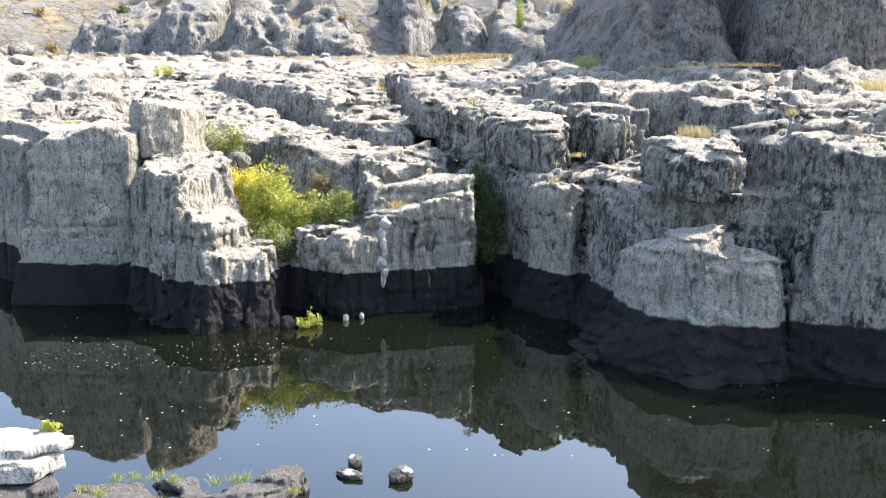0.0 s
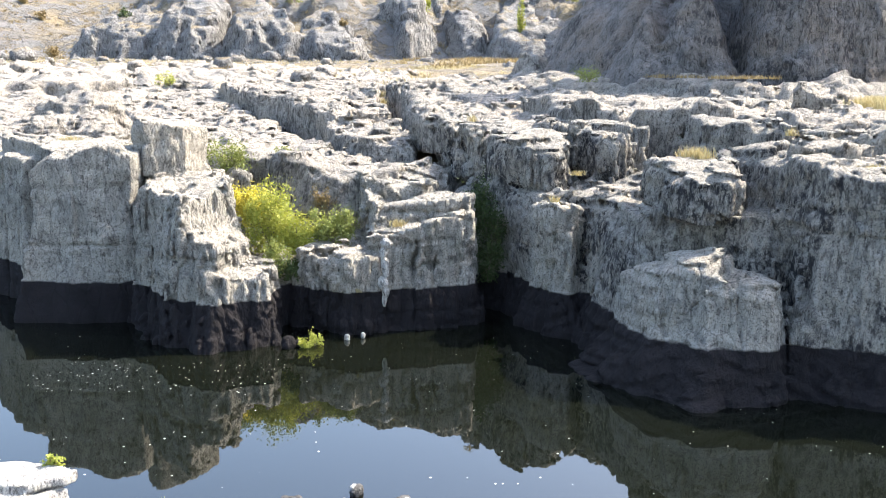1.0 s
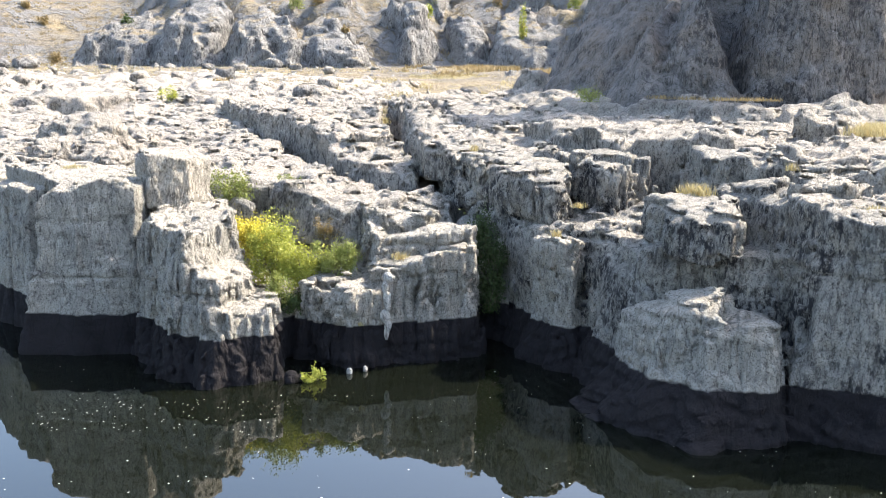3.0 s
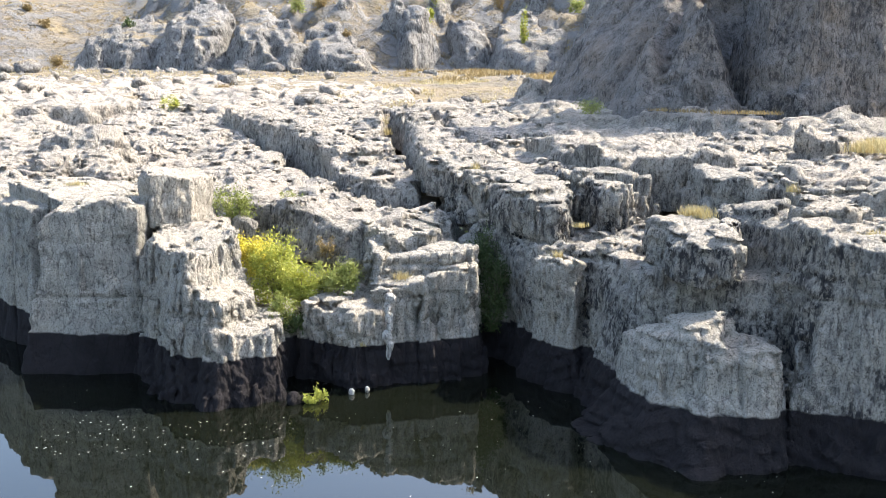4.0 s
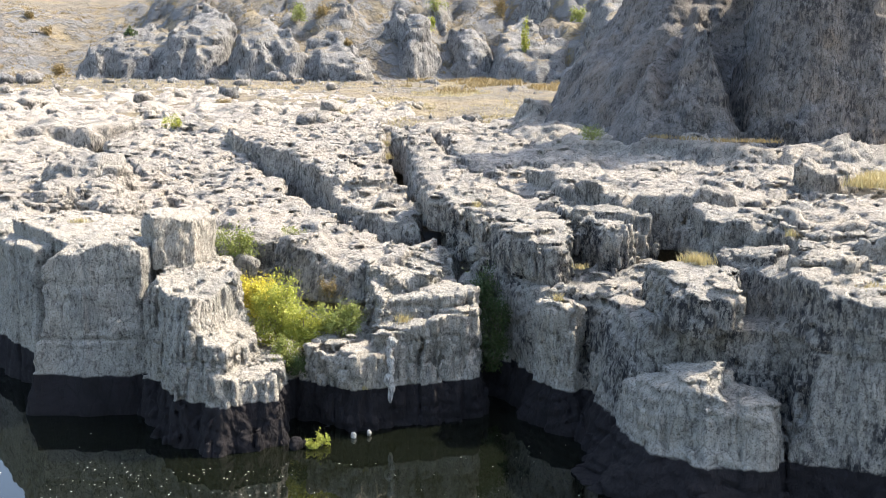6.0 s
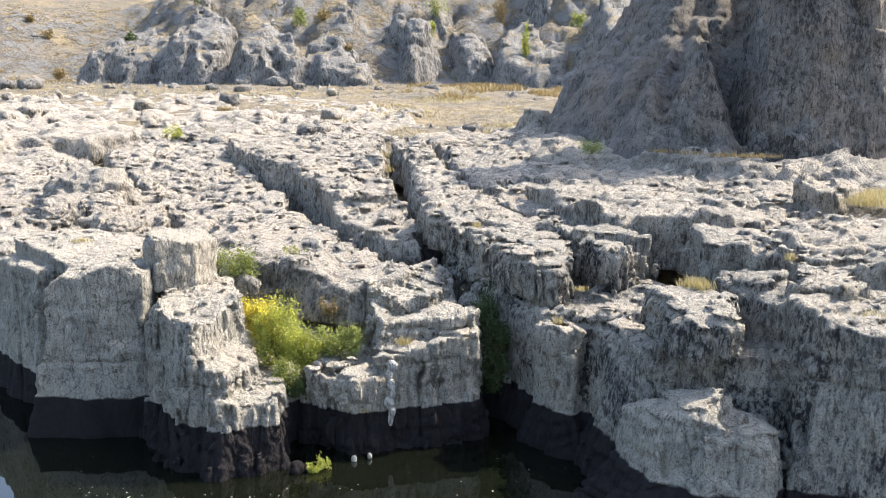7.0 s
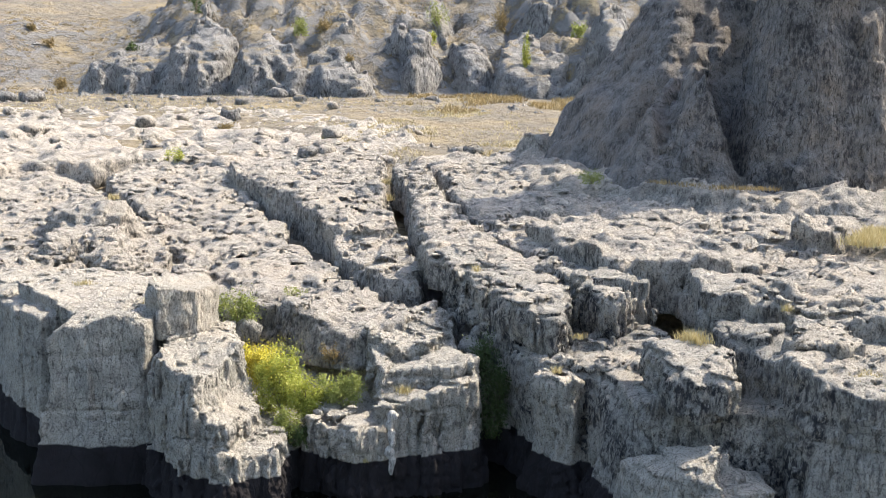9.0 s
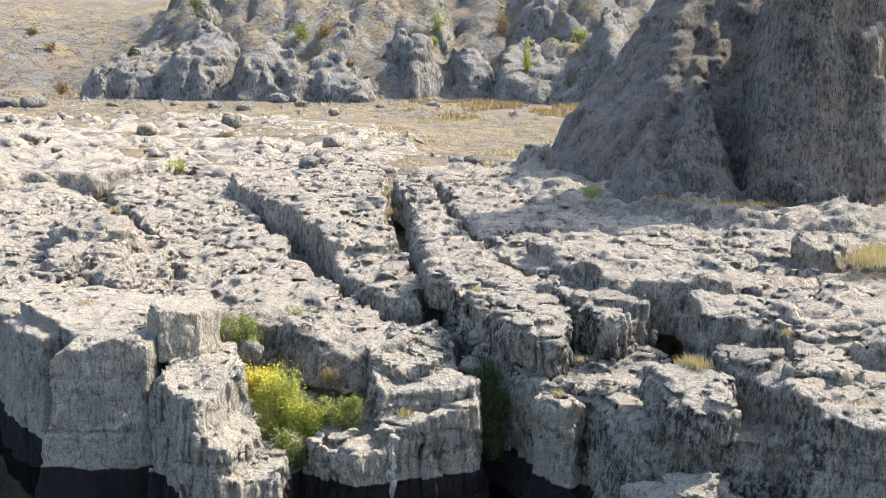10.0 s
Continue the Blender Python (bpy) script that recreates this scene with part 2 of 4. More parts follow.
def leaf_material(name, a, b, through=0.35):
    m, n, l, bsdf = material(name)
    geo = n.new("ShaderNodeNewGeometry")
    r = ramp(n, [(0.0, a), (1.0, b)])
    l.new(geo.outputs["Random Per Island"], r.inputs["Fac"])
    l.new(r.outputs["Color"], bsdf.inputs["Base Color"])
    bsdf.inputs["Roughness"].default_value = 0.6
    bsdf.inputs["Specular IOR Level"].default_value = 0.3
    tr = n.new("ShaderNodeBsdfTranslucent")
    l.new(r.outputs["Color"], tr.inputs["Color"])
    mx = n.new("ShaderNodeMixShader")
    mx.inputs[0].default_value = through
    l.new(bsdf.outputs[0], mx.inputs[1])
    l.new(tr.outputs[0], mx.inputs[2])
    l.new(mx.outputs[0], n["Material Output"].inputs["Surface"])
    return m


LEAF_GREEN = leaf_material("green_leaves", (0.17, 0.20, 0.05), (0.34, 0.36, 0.11))
LEAF_YELLOW = leaf_material("yellow_leaves", (0.48, 0.43, 0.06), (0.72, 0.62, 0.11))
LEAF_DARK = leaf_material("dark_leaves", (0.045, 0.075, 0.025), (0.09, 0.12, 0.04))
LEAF_BRIGHT = leaf_material("bright_leaves", (0.27, 0.30, 0.05), (0.46, 0.46, 0.10))
LEAF_DRY = leaf_material("dry_grass_blades", (0.35, 0.28, 0.13), (0.50, 0.42, 0.21), 0.2)
LEAF_OCHRE = leaf_material("ochre_leaves", (0.20, 0.145, 0.065), (0.34, 0.25, 0.11), 0.2)
bark_m, bark_n, bark_l, bark_b = material("bark")
bark_t = tex_noise(bark_n, bark_l, bark_n.new("ShaderNodeNewGeometry").outputs["Position"], 20, 4, 0.6)
bark_l.new(mix(bark_n, bark_l, bark_t.outputs["Fac"], (0.10, 0.08, 0.06), (0.22, 0.18, 0.14)), bark_b.inputs["Base Color"])
bark_b.inputs["Roughness"].default_value = 0.9
BARK = bark_m


# ---- shaping tools ----
RNG = np.random.default_rng(7)
PERM = RNG.permutation(256).astype(np.int32)
VALUE = (RNG.random(256) * 2 - 1).astype(np.float32)


def vnoise(x, y, z):
    """Smooth lattice noise from -1 to 1."""
    x, y, z = (np.asarray(a, np.float32) for a in (x, y, z))
    xi, yi, zi = (np.floor(a).astype(np.int32) for a in (x, y, z))
    u, v, w = x - xi, y - yi, z - zi
    u, v, w = (a * a * (3 - 2 * a) for a in (u, v, w))
    out = 0
    for i in (0, 1):
        px = PERM[(xi + i) & 255]
        for j in (0, 1):
            py = PERM[(px + yi + j) & 255]
            wij = (u if i else 1 - u) * (v if j else 1 - v)
            a = VALUE[(py * 7 + PERM[zi & 255]) & 255]
            b = VALUE[(py * 7 + PERM[(zi + 1) & 255]) & 255]
            out = out + wij * (a + (b - a) * w)
    return out


def cells(x, y, z):
    """Distances to the nearest and the second nearest of points scattered one to a unit cell."""
    x, y, z = (np.asarray(a, np.float32) for a in (x, y, z))
    xi, yi, zi = (np.floor(a - 0.5).astype(np.int32) for a in (x, y, z))
    d1, d2 = np.full(x.shape, 9, np.float32), np.full(x.shape, 9, np.float32)
    for i in (0, 1):
        for j in (0, 1):
            for k in (0, 1):
                h = PERM[(PERM[(PERM[(xi + i) & 255] + yi + j) & 255] + zi + k) & 255]
                d = ((xi + i + 0.5 + 0.42 * VALUE[h] - x) ** 2 + (yi + j + 0.5 + 0.42 * VALUE[(h + 71) & 255] - y) ** 2
                     + (zi + k + 0.5 + 0.42 * VALUE[(h + 149) & 255] - z) ** 2)
                d2 = np.minimum(d2, np.maximum(d1, d))
                d1 = np.minimum(d1, d)
    return np.sqrt(d1), np.sqrt(d2)


def fbm(x, y, z, octaves=3):
    out, amp = 0, 1.0
    for k in range(octaves):
        s = 2.03 ** k
        out = out + amp * vnoise(x * s + 11 * k, y * s + 5 * k, z * s + 3 * k)
        amp *= 0.5
    return out


def poly_distance(poly, x, y):
    """Signed distance in plan to a closed outline, negative inside."""
    p = np.array(poly, np.float32)
    d = np.full(x.shape, 1e9, np.float32)
    inside = np.zeros(x.shape, bool)
    for (ax, ay), (bx, by) in zip(p, np.roll(p, -1, 0)):
        ex, ey = bx - ax, by - ay
        wx, wy = x - ax, y - ay
        t = np.clip((wx * ex + wy * ey) / (ex * ex + ey * ey), 0, 1)
        d = np.minimum(d, (wx - ex * t) ** 2 + (wy - ey * t) ** 2)
        crosses = ((ay <= y) != (by <= y)) & (x < ax + (y - ay) * ex / (ey if ey else 1e-9))
        inside ^= crosses
    d = np.sqrt(d)
    return np.where(inside, -d, d)


def line_distance(pts, x, y):
    p = np.array(pts, np.float32)
    d = np.full(x.shape, 1e9, np.float32)
    for (ax, ay), (bx, by) in zip(p[:-1], p[1:]):
        ex, ey = bx - ax, by - ay
        t = np.clip(((x - ax) * ex + (y - ay) * ey) / (ex * ex + ey * ey), 0, 1)
        d = np.minimum(d, (x - ax - ex * t) ** 2 + (y - ay - ey * t) ** 2)
    return np.sqrt(d)


def smax(a, b, k):
    h = np.clip(0.5 + 0.5 * (a - b) / k, 0, 1)
    return b + (a - b) * h + k * h * (1 - h)


def surface_net(F, origin, step):
    """Closed quad mesh of the surface F = 0 (inside is negative)."""
    F = np.pad(F, 1, constant_values=1.0).astype(np.float32)
    origin = np.array(origin) - np.array(step)
    S = F < 0
    nx, ny, nz = F.shape
    corners = [(i, j, k) for i in (0, 1) for j in (0, 1) for k in (0, 1)]
    cut = lambda A, c: A[c[0]:nx - 1 + c[0], c[1]:ny - 1 + c[1], c[2]:nz - 1 + c[2]]
    count = sum(cut(S, c).astype(np.int8) for c in corners)
    act = np.nonzero((count > 0) & (count < 8))
    vals = {c: F[act[0] + c[0], act[1] + c[1], act[2] + c[2]] for c in corners}
    total, hits = np.zeros((len(act[0]), 3), np.float32), np.zeros(len(act[0]), np.float32)
    for a in corners:
        for ax in range(3):
            if a[ax]:
                continue
            b = tuple(1 if q == ax else a[q] for q in range(3))
            va, vb = vals[a], vals[b]
            on = (va < 0) != (vb < 0)
            t = np.where(on, va / np.where(on, va - vb, 1), 0)
            for q in range(3):
                total[:, q] += np.where(on, a[q] + (t if q == ax else 0), 0)
            hits += on
    verts = (np.stack(act, 1) + total / hits[:, None]) * np.array(step) + origin
    index = np.full((nx - 1, ny - 1, nz - 1), -1, np.int32)
    index[act] = np.arange(len(act[0]))
    faces = []
    for ax in range(3):
        lo = tuple(slice(0, -1) if q == ax else slice(None) for q in range(3))
        hi = tuple(slice(1, None) if q == ax else slice(None) for q in range(3))
        e = np.nonzero(S[lo] != S[hi])
        flip = S[hi][e]
        o1, o2 = (ax + 1) % 3, (ax + 2) % 3
        quad = []
        for d1, d2 in ((1, 1), (0, 1), (0, 0), (1, 0)):
            c = [e[0].copy(), e[1].copy(), e[2].copy()]
            c[o1] -= d1
            c[o2] -= d2
            quad.append(index[tuple(c)])
        q = np.stack(quad, 1)
        faces.append(np.where(flip[:, None], q[:, ::-1], q))
    return verts, np.concatenate(faces)


def mesh_object(name, verts, faces, mat, smooth=True, parent=None):
    """One mesh object from arrays of corners and of equal-sided faces."""
    verts, faces = np.asarray(verts, np.float32), np.asarray(faces, np.int32)
    me = bpy.data.meshes.new(name)
    n, k = faces.shape
    me.vertices.add(len(verts))
    me.vertices.foreach_set("co", verts.ravel())
    me.loops.add(n * k)
    me.loops.foreach_set("vertex_index", faces.ravel())
    me.polygons.add(n)
    me.polygons.foreach_set("loop_start", np.arange(0, n * k, k, dtype=np.int32))
    me.polygons.foreach_set("use_smooth", np.full(n, smooth))
    me.update(calc_edges=True)
    me.validate()
    me.materials.append(mat)
    ob = new(name, me)
    ob.parent = parent
    return ob


def block(outline, top, gx=0.0, gy=0.0, batter=0.05, flare=0.0, r=0.3, base=None, wob=0.35, at=None, cap=99.0, dome=0.0, name="face"):
    """A rock body: its outline in plan at the water mark, the height of its top (sloping by gx, gy from its middle), how far its sides lean back."""
    cx, cy = at or np.mean(np.array(outline), 0)
    return dict(outline=outline, top=top, gx=gx, gy=gy, batter=batter, flare=flare, r=r, base=base, wob=wob, cx=cx, cy=cy, cap=cap, dome=dome, name=name)


def rock_body(name, blocks, mat, bounds, step, cracks=(), flute=1.0, crust=1.0, lump=1.0, floor=-1.2, zref=1.5, seed=0.0, join=0.12, fine=1.0, ribs=0.0, joints=(), cell=1.0, tread=0.12, relief=0.15, knob=0.13):
    """A solid rock of joined bodies with flutes on its steep faces, a rough crust on its tops and open cracks."""
    (x0, x1), (y0, y1), (z0, z1) = bounds
    gx, gy, gz = (np.arange(a, b, step, dtype=np.float32) for a, b in ((x0, x1), (y0, y1), (z0, z1)))
    X, Y = np.meshgrid(gx, gy, indexing="ij")
    Z = gz[None, None, :]
    F, who = None, None
    wx = fbm(X * 0.55 / cell + seed, Y * 0.55 / cell, np.float32(seed), 3)
    wy = fbm(X * 0.55 / cell + 31, Y * 0.55 / cell + seed, np.float32(seed), 3)
    und = fbm(X * 0.30 + 7, Y * 0.30 + seed, np.float32(2.5), 3)
    # broken treads over the tops
    q = relief / tread * (fbm(X * 0.30 / cell + 17 + 0.3 * wx, Y * 0.30 / cell + seed + 0.3 * wy, np.float32(6.5), 3) + 0.30 * vnoise(X * 1.7 / cell, Y * 1.7 / cell, np.float32(seed)))
    rest = q - np.floor(q)
    und = 0.16 * lump * und + tread * (np.floor(q) + np.clip((rest - 0.78) / 0.22, 0, 1) + 0.12 * rest) - 0.35 * relief
    for b in blocks:
        d2 = poly_distance(b["outline"], X + b["wob"] * wx, Y + b["wob"] * wy)
        H = np.minimum(b["top"] + b["gx"] * (X - b["cx"]) + b["gy"] * (Y - b["cy"]), b["cap"]) + und
        if b["dome"]:
            H = H - b["dome"] * np.exp(np.minimum(d2, 0) / 0.9)
        side = d2[:, :, None] + b["batter"] * (Z - zref)
        if b["flare"]:
            side = side - b["flare"] * np.clip((zref + 0.1 - Z) / zref, 0, 1.4)
        d = smax(side, Z - H[:, :, None], b["r"])
        if b["base"] is not None:
            d = smax(d, b["base"] - Z + 0 * d, b["r"])
        if F is None:
            F, who = d, np.zeros(d.shape, np.int8)
        else:
            who[d < F] = blocks.index(b)
            F = -smax(-F, -d, join)
    for pts, width, bottom in cracks:
        c = line_distance(pts, X + 0.5 * wx, Y + 0.5 * wy)
        V = np.maximum(c[:, :, None] - width * (0.55 + 0.45 * np.clip((Z - bottom) / 2.0, 0, 1)), bottom - Z)
        F = smax(F, -V, 0.15)
    if ribs:
        F = F + ribs * (np.abs(fbm(X * 0.16, Y * 0.16, np.float32(seed), 3)) - 0.15)[:, :, None] * np.clip((Z - zref) / 3, 0, 1)
    F = F.astype(np.float32)
    steep = np.clip(1.15 - np.abs(np.gradient(F, step, axis=2)) * 1.25, 0, 1).astype(np.float32)
    idx = np.nonzero(np.abs(F) < max(0.75 * max(1.0, 1.3 * cell ** 0.7), 2.0 * step))
    x, y, z = gx[idx[0]] + seed * 3, gy[idx[1]], gz[idx[2]]
    st = steep[idx]
    wob = 0.35 * vnoise(x * 1.3 / cell, y * 1.3 / cell, z * 1.3 / cell)
    f1 = np.abs(vnoise(x * 0.95, y * 0.95, z * 0.10 + 3))
    ledge = np.abs(vnoise(x * 0.12, y * 0.12, z * 0.85))
    bed = np.mod(z * 2.3 + 1.5 * vnoise(x * 0.45, y * 0.45, z * 0.2), 1)
    body = 0.20 * lump * fbm(x * 0.42, y * 0.42, z * 0.42, 2) + 0.12 * lump * vnoise(x * 1.1, y * 1.1, z * 0.8)
    near, far = cells(x * 0.5 / cell + wob, y * 0.5 / cell + wob, z * 0.42 / cell)
    body += cell ** 0.7 * knob * (0.9 * near + 0.55 * np.exp(-((far - near) / 0.05) ** 2) - 0.45)
    # short columns and hanging ribs on the faces
    near, far = cells(x * 2.3 / cell + wob, y * 2.3 / cell, z * 0.62 / cell + wob)
    near2, far2 = cells(x * 5.2 / cell, y * 5.2 / cell + wob, z * 1.5 / cell)
    side = (0.17 * np.exp(-(f1 / 0.06) ** 2) + cell ** 0.7 * flute * (0.22 * near + 0.08 * np.exp(-((far - near) / 0.10) ** 2) - 0.10 + 0.12 * near2 - 0.05)
            + 0.07 * np.exp(-(ledge / 0.05) ** 2) + 0.05 * vnoise(x * 3.3, y * 3.3, z * 2.8))
    # knobs parted by cracks on the tops, and pits between them
    split = np.clip(0.5 + 1.4 * vnoise(x * 0.22 / cell + 5, y * 0.22 / cell, z * 0.3), 0, 1)
    near, far = cells(x * 0.72 / cell + wob, y * 0.72 / cell + wob, z * 1.1 / cell)
    near2, far2 = cells(x * 1.9 / cell + wob, y * 1.9 / cell, z * 2.4 / cell + wob)
    g3 = np.abs(vnoise(x * 3.4 + 2, y * 3.4, z * 3.4))
    top = (cell ** 0.7 * ((0.20 + 0.55 * split) * (0.45 * near + 0.38 * np.exp(-((far - near) / 0.07) ** 2) - 0.24) + 0.12 * near2 + 0.03 * np.exp(-((far2 - near2) / 0.10) ** 2) - 0.05)
           - 0.06 * g3 + 0.02 + 0.05 * vnoise(x * 6.2, y * 6.2, z * 5.0))
    for level, depth, slope in joints:
        line = z - level - slope * (x - seed * 3) + 0.10 * vnoise(x * 0.8, y * 0.8, z * 0.8)
        side = side + depth * np.exp(-(line / 0.06) ** 2) * (0.4 + 0.6 * (vnoise(x * 0.5 + 2, y * 0.5, z * 0.1) > -0.2))
    F[idx] += body + fine * (st * side + crust * (1 - st) * top + 0.20 * crust * (1 - 0.7 * st) * (bed - 0.5) * (bed > 0.10))
    F = np.maximum(F, floor - Z)
    v, f = surface_net(F, (x0, y0, z0), (step, step, step))
    if len(blocks) == 1:
        return mesh_object(name, v, f, mat)
    # one part for each of its bodies
    cell = np.clip(np.rint((v - (x0, y0, z0)) / step).astype(int), 0, np.array(who.shape) - 1)
    label = who[cell[:, 0], cell[:, 1], cell[:, 2]][f[:, 0]]
    thing = new(name)
    for k, b in enumerate(blocks):
        q = f[label == k]
        if len(q):
            used, inv = np.unique(q, return_inverse=True)
            mesh_object(b["name"], v[used], inv.reshape(q.shape), mat, parent=thing)
    return thing


# ---- ground, water ----
def sheet(name, xs, ys, height, mat):
    X, Y = np.meshgrid(xs, ys, indexing="ij")
    v = np.stack([X, Y, height(X, Y)], -1).reshape(-1, 3)
    i = np.arange(len(xs) * len(ys)).reshape(len(xs), len(ys))
    f = np.stack([i[:-1, :-1], i[1:, :-1], i[1:, 1:], i[:-1, 1:]], -1).reshape(-1, 4)
    return mesh_object(name, v, f, mat)


def ease(a, b, x):
    t = np.clip((x - a) / (b - a), 0, 1)
    return t * t * (3 - 2 * t)


def land(x, y):
    """River bed, the plain beyond the rocks and the hillside behind it."""
    z = -3.0 + 7.6 * ease(44, 54, y) + 3.2 * ease(72 - 16 * ease(-6, 6, x), 100 - 30 * ease(-6, 6, x), y) + 1.9 * ease(100, 190, y)
    foot = 196 + 26 * ease(-60, -95, x) + 7 * np.sin(x * 0.06)
    foot = foot - 22 * ease(8, 30, x)
    rise = np.maximum(y - foot, 0)
    steep = 0.30 + 0.34 * ease(-80, -58, x)
    z = z + steep * rise * ease(0, 14, rise) / (1 + rise / 260)
    z = z + ease(5, 60, rise) * 4.5 * fbm(x * 0.035, y * 0.035, 1.7 + 0 * x, 4)
    near, far = cells(x * 0.11 + 0.3 * vnoise(x * 0.2, y * 0.2, 0 * x), y * 0.075, 0.3 + 0 * x)
    z = z + ease(4, 25, rise) * ease(-95, -70, x) * (4.5 * (0.55 - near) - 1.5 * np.exp(-((far - near) / 0.1) ** 2))
    z = z + ease(4, 25, rise) * ease(-95, -70, x) * 1.5 * fbm(x * 0.24, y * 0.24, 8.3 + 0 * x, 3)
    z = z + ease(52, 90, y) * 0.25 * fbm(x * 0.2, y * 0.2, 4.1 + 0 * x, 3)
    bank = 1.5 + 0.07 * np.maximum(12 - y, 0)
    return np.where(y < 15, -3 + (3 + bank) * ease(15, 8, y), z)


gx = np.concatenate([np.linspace(-900, -160, 30)[:-1], np.linspace(-160, 90, 240), np.linspace(90, 900, 30)[1:]])
gy = np.concatenate([np.linspace(-400, 40, 40)[:-1], np.linspace(40, 300, 240), np.linspace(300, 1500, 40)[1:]])
tagged(sheet("ground", gx, gy, land, EARTH), "dry sandy plain and scrubby hillside with sparse straw-coloured grass", "ground", kind="structure")
tagged(sheet("water", np.linspace(-200, 200, 60), np.linspace(8, 60, 30), lambda X, Y: 0 * X, WATER), "still dark green river water mirroring cliffs and sky", "water", kind="structure")

# ---- cliffs along the river ----
left_cliff = rock_body("rock_cliff", [
    block([(-15.8, 36.8), (-13.8, 36.45), (-11.5, 36.9), (-10.9, 39.0), (-12.5, 43), (-16.0, 44), (-16.6, 40.0)], 5.3, gx=1.0, batter=0.12, r=0.12, wob=0.2, at=(-15.9, 38), cap=6.35, name="main_face"),
    block([(-27, 50), (-20.4, 43.6), (-18.8, 41.2), (-16.9, 39.2), (-15.6, 40), (-15, 50)], 5.9, batter=0.05, r=0.25, name="recessed_face"),
    block([(-19.4, 44.2), (-17.6, 41.4), (-15.2, 39.3), (-13.1, 38.5), (-12.7, 39.5), (-13, 48), (-18, 49)], 6.2, gx=-0.10, gy=-0.03, batter=0.02, r=0.08, base=5.0, name="top_slab"),
], ROCK_SMOOTH, ((-24, -10.5), (35.4, 49), (-0.7, 7.6)), 0.09, flute=0.3, crust=0.9, lump=0.8, fine=0.7, relief=0.14, knob=0.05, seed=1.0, joints=[(3.0, 0.16, 0.01), (2.1, 0.10, -0.03), (5.75, 0.10, 0.05)])
tagged(left_cliff, "pale grey basalt cliff with a dark water mark", "cliff")
pillar = rock_body("rock_pillar", [
    block([(-11.5, 36.6), (-11.1, 35.7), (-10.1, 34.1), (-8.9, 33.5), (-8.1, 34.4), (-8.0, 38), (-9.0, 42), (-12.2, 42)], 5.35, batter=0.08, flare=0.25, r=0.12, name="upper_step"),
    block([(-10, 34.2), (-8.2, 33.2), (-7.2, 33.5), (-7.0, 36), (-8.0, 39), (-10, 38)], 4.0, gx=-0.35, batter=0.06, flare=0.25, r=0.15, name="middle_step"),
    block([(-8.5, 33.5), (-8.0, 33.1), (-6.9, 33.35), (-5.7, 33.8), (-5.75, 35.2), (-6.6, 37.5), (-8, 37)], 2.8, gx=-0.2, batter=0.05, flare=0.3, r=0.15, name="lower_step"),
], ROCK_SMOOTH, ((-13, -4.8), (32, 42.5), (-0.6, 6.2)), 0.065, flute=1.3, crust=0.8, seed=2.0, joints=[(3.0, 0.12, 0.0)])
tagged(pillar, "sunlit fluted basalt pillar stepping down to the water, dark at its foot", "rock pillar")
middle = rock_body("rock_outcrop", [
    block([(-5.8, 36.2), (-4.9, 35.6), (-3.2, 35.2), (-2.1, 35.6), (-1.5, 38), (-3.6, 39.5), (-5.2, 38.4)], 3.05, gy=0.05, batter=0.02, flare=0.2, r=0.2, name="lower_step"),
    block([(-3.3, 35.9), (-2.2, 35.5), (-0.6, 36.0), (0.95, 36.7), (1.1, 41), (-2.5, 41)], 3.85, gx=0.16, batter=0.03, flare=0.2, r=0.12, name="front_face"),
    block([(-2.9, 36.7), (-1.6, 37.0), (-0.4, 37.0), (0.95, 37.4), (0.8, 41), (0.2, 44), (-2.5, 44), (-3.6, 41)], 4.85, gy=0.06, batter=0.06, r=0.15, name="middle_step"),
    block([(-3.0, 38.9), (-1.6, 38.3), (-0.1, 39.2), (0.2, 41), (0.0, 44.5), (-3, 45), (-4.2, 41.5)], 5.4, batter=0.08, r=0.25, name="upper_step"),
], ROCK_SMOOTH, ((-6.8, 2.2), (34.2, 45.5), (-0.6, 6.4)), 0.065, flute=1.3, crust=1.0, seed=3.0, joints=[(3.3, 0.15, 0.1), (4.2, 0.15, 0.05), (2.4, 0.08, 0.0)])
tagged(middle, "stepped grey basalt outcrop with sunlit white streaks and dark foot", "rock outcrop")
gully = rock_body("rock_gully", [
    block([(-8.2, 37), (-6.2, 35.6), (-5.0, 37), (-3.4, 39.2), (-3.6, 42), (-6, 44), (-9, 47), (-12, 47), (-10.5, 42)], 2.7, gy=0.26, batter=0.1, r=0.4, at=(-6, 39), cap=4.7),
], ROCK, ((-12.5, -2.6), (34.6, 47), (-1.2, 6)), 0.12, crust=1.2, seed=21.0)
tagged(gully, "shaded rocky gully between the pillar and the outcrop", "rock gully")
right_front = rock_body("rock_pillar", [
    block([(3.3, 36.3), (4.0, 35.15), (4.85, 34.9), (5.1, 36), (5.1, 38), (3.6, 38)], 4.75, batter=0.03, flare=0.4, r=0.3, name="shaft"),
], ROCK_SMOOTH, ((2.3, 6.4), (33.5, 38.5), (-1.2, 6)), 0.075, flute=0.9, lump=0.7, seed=4.0)
tagged(right_front, "narrow grey basalt pillar beside a dark cleft in the cliff", "rock pillar")
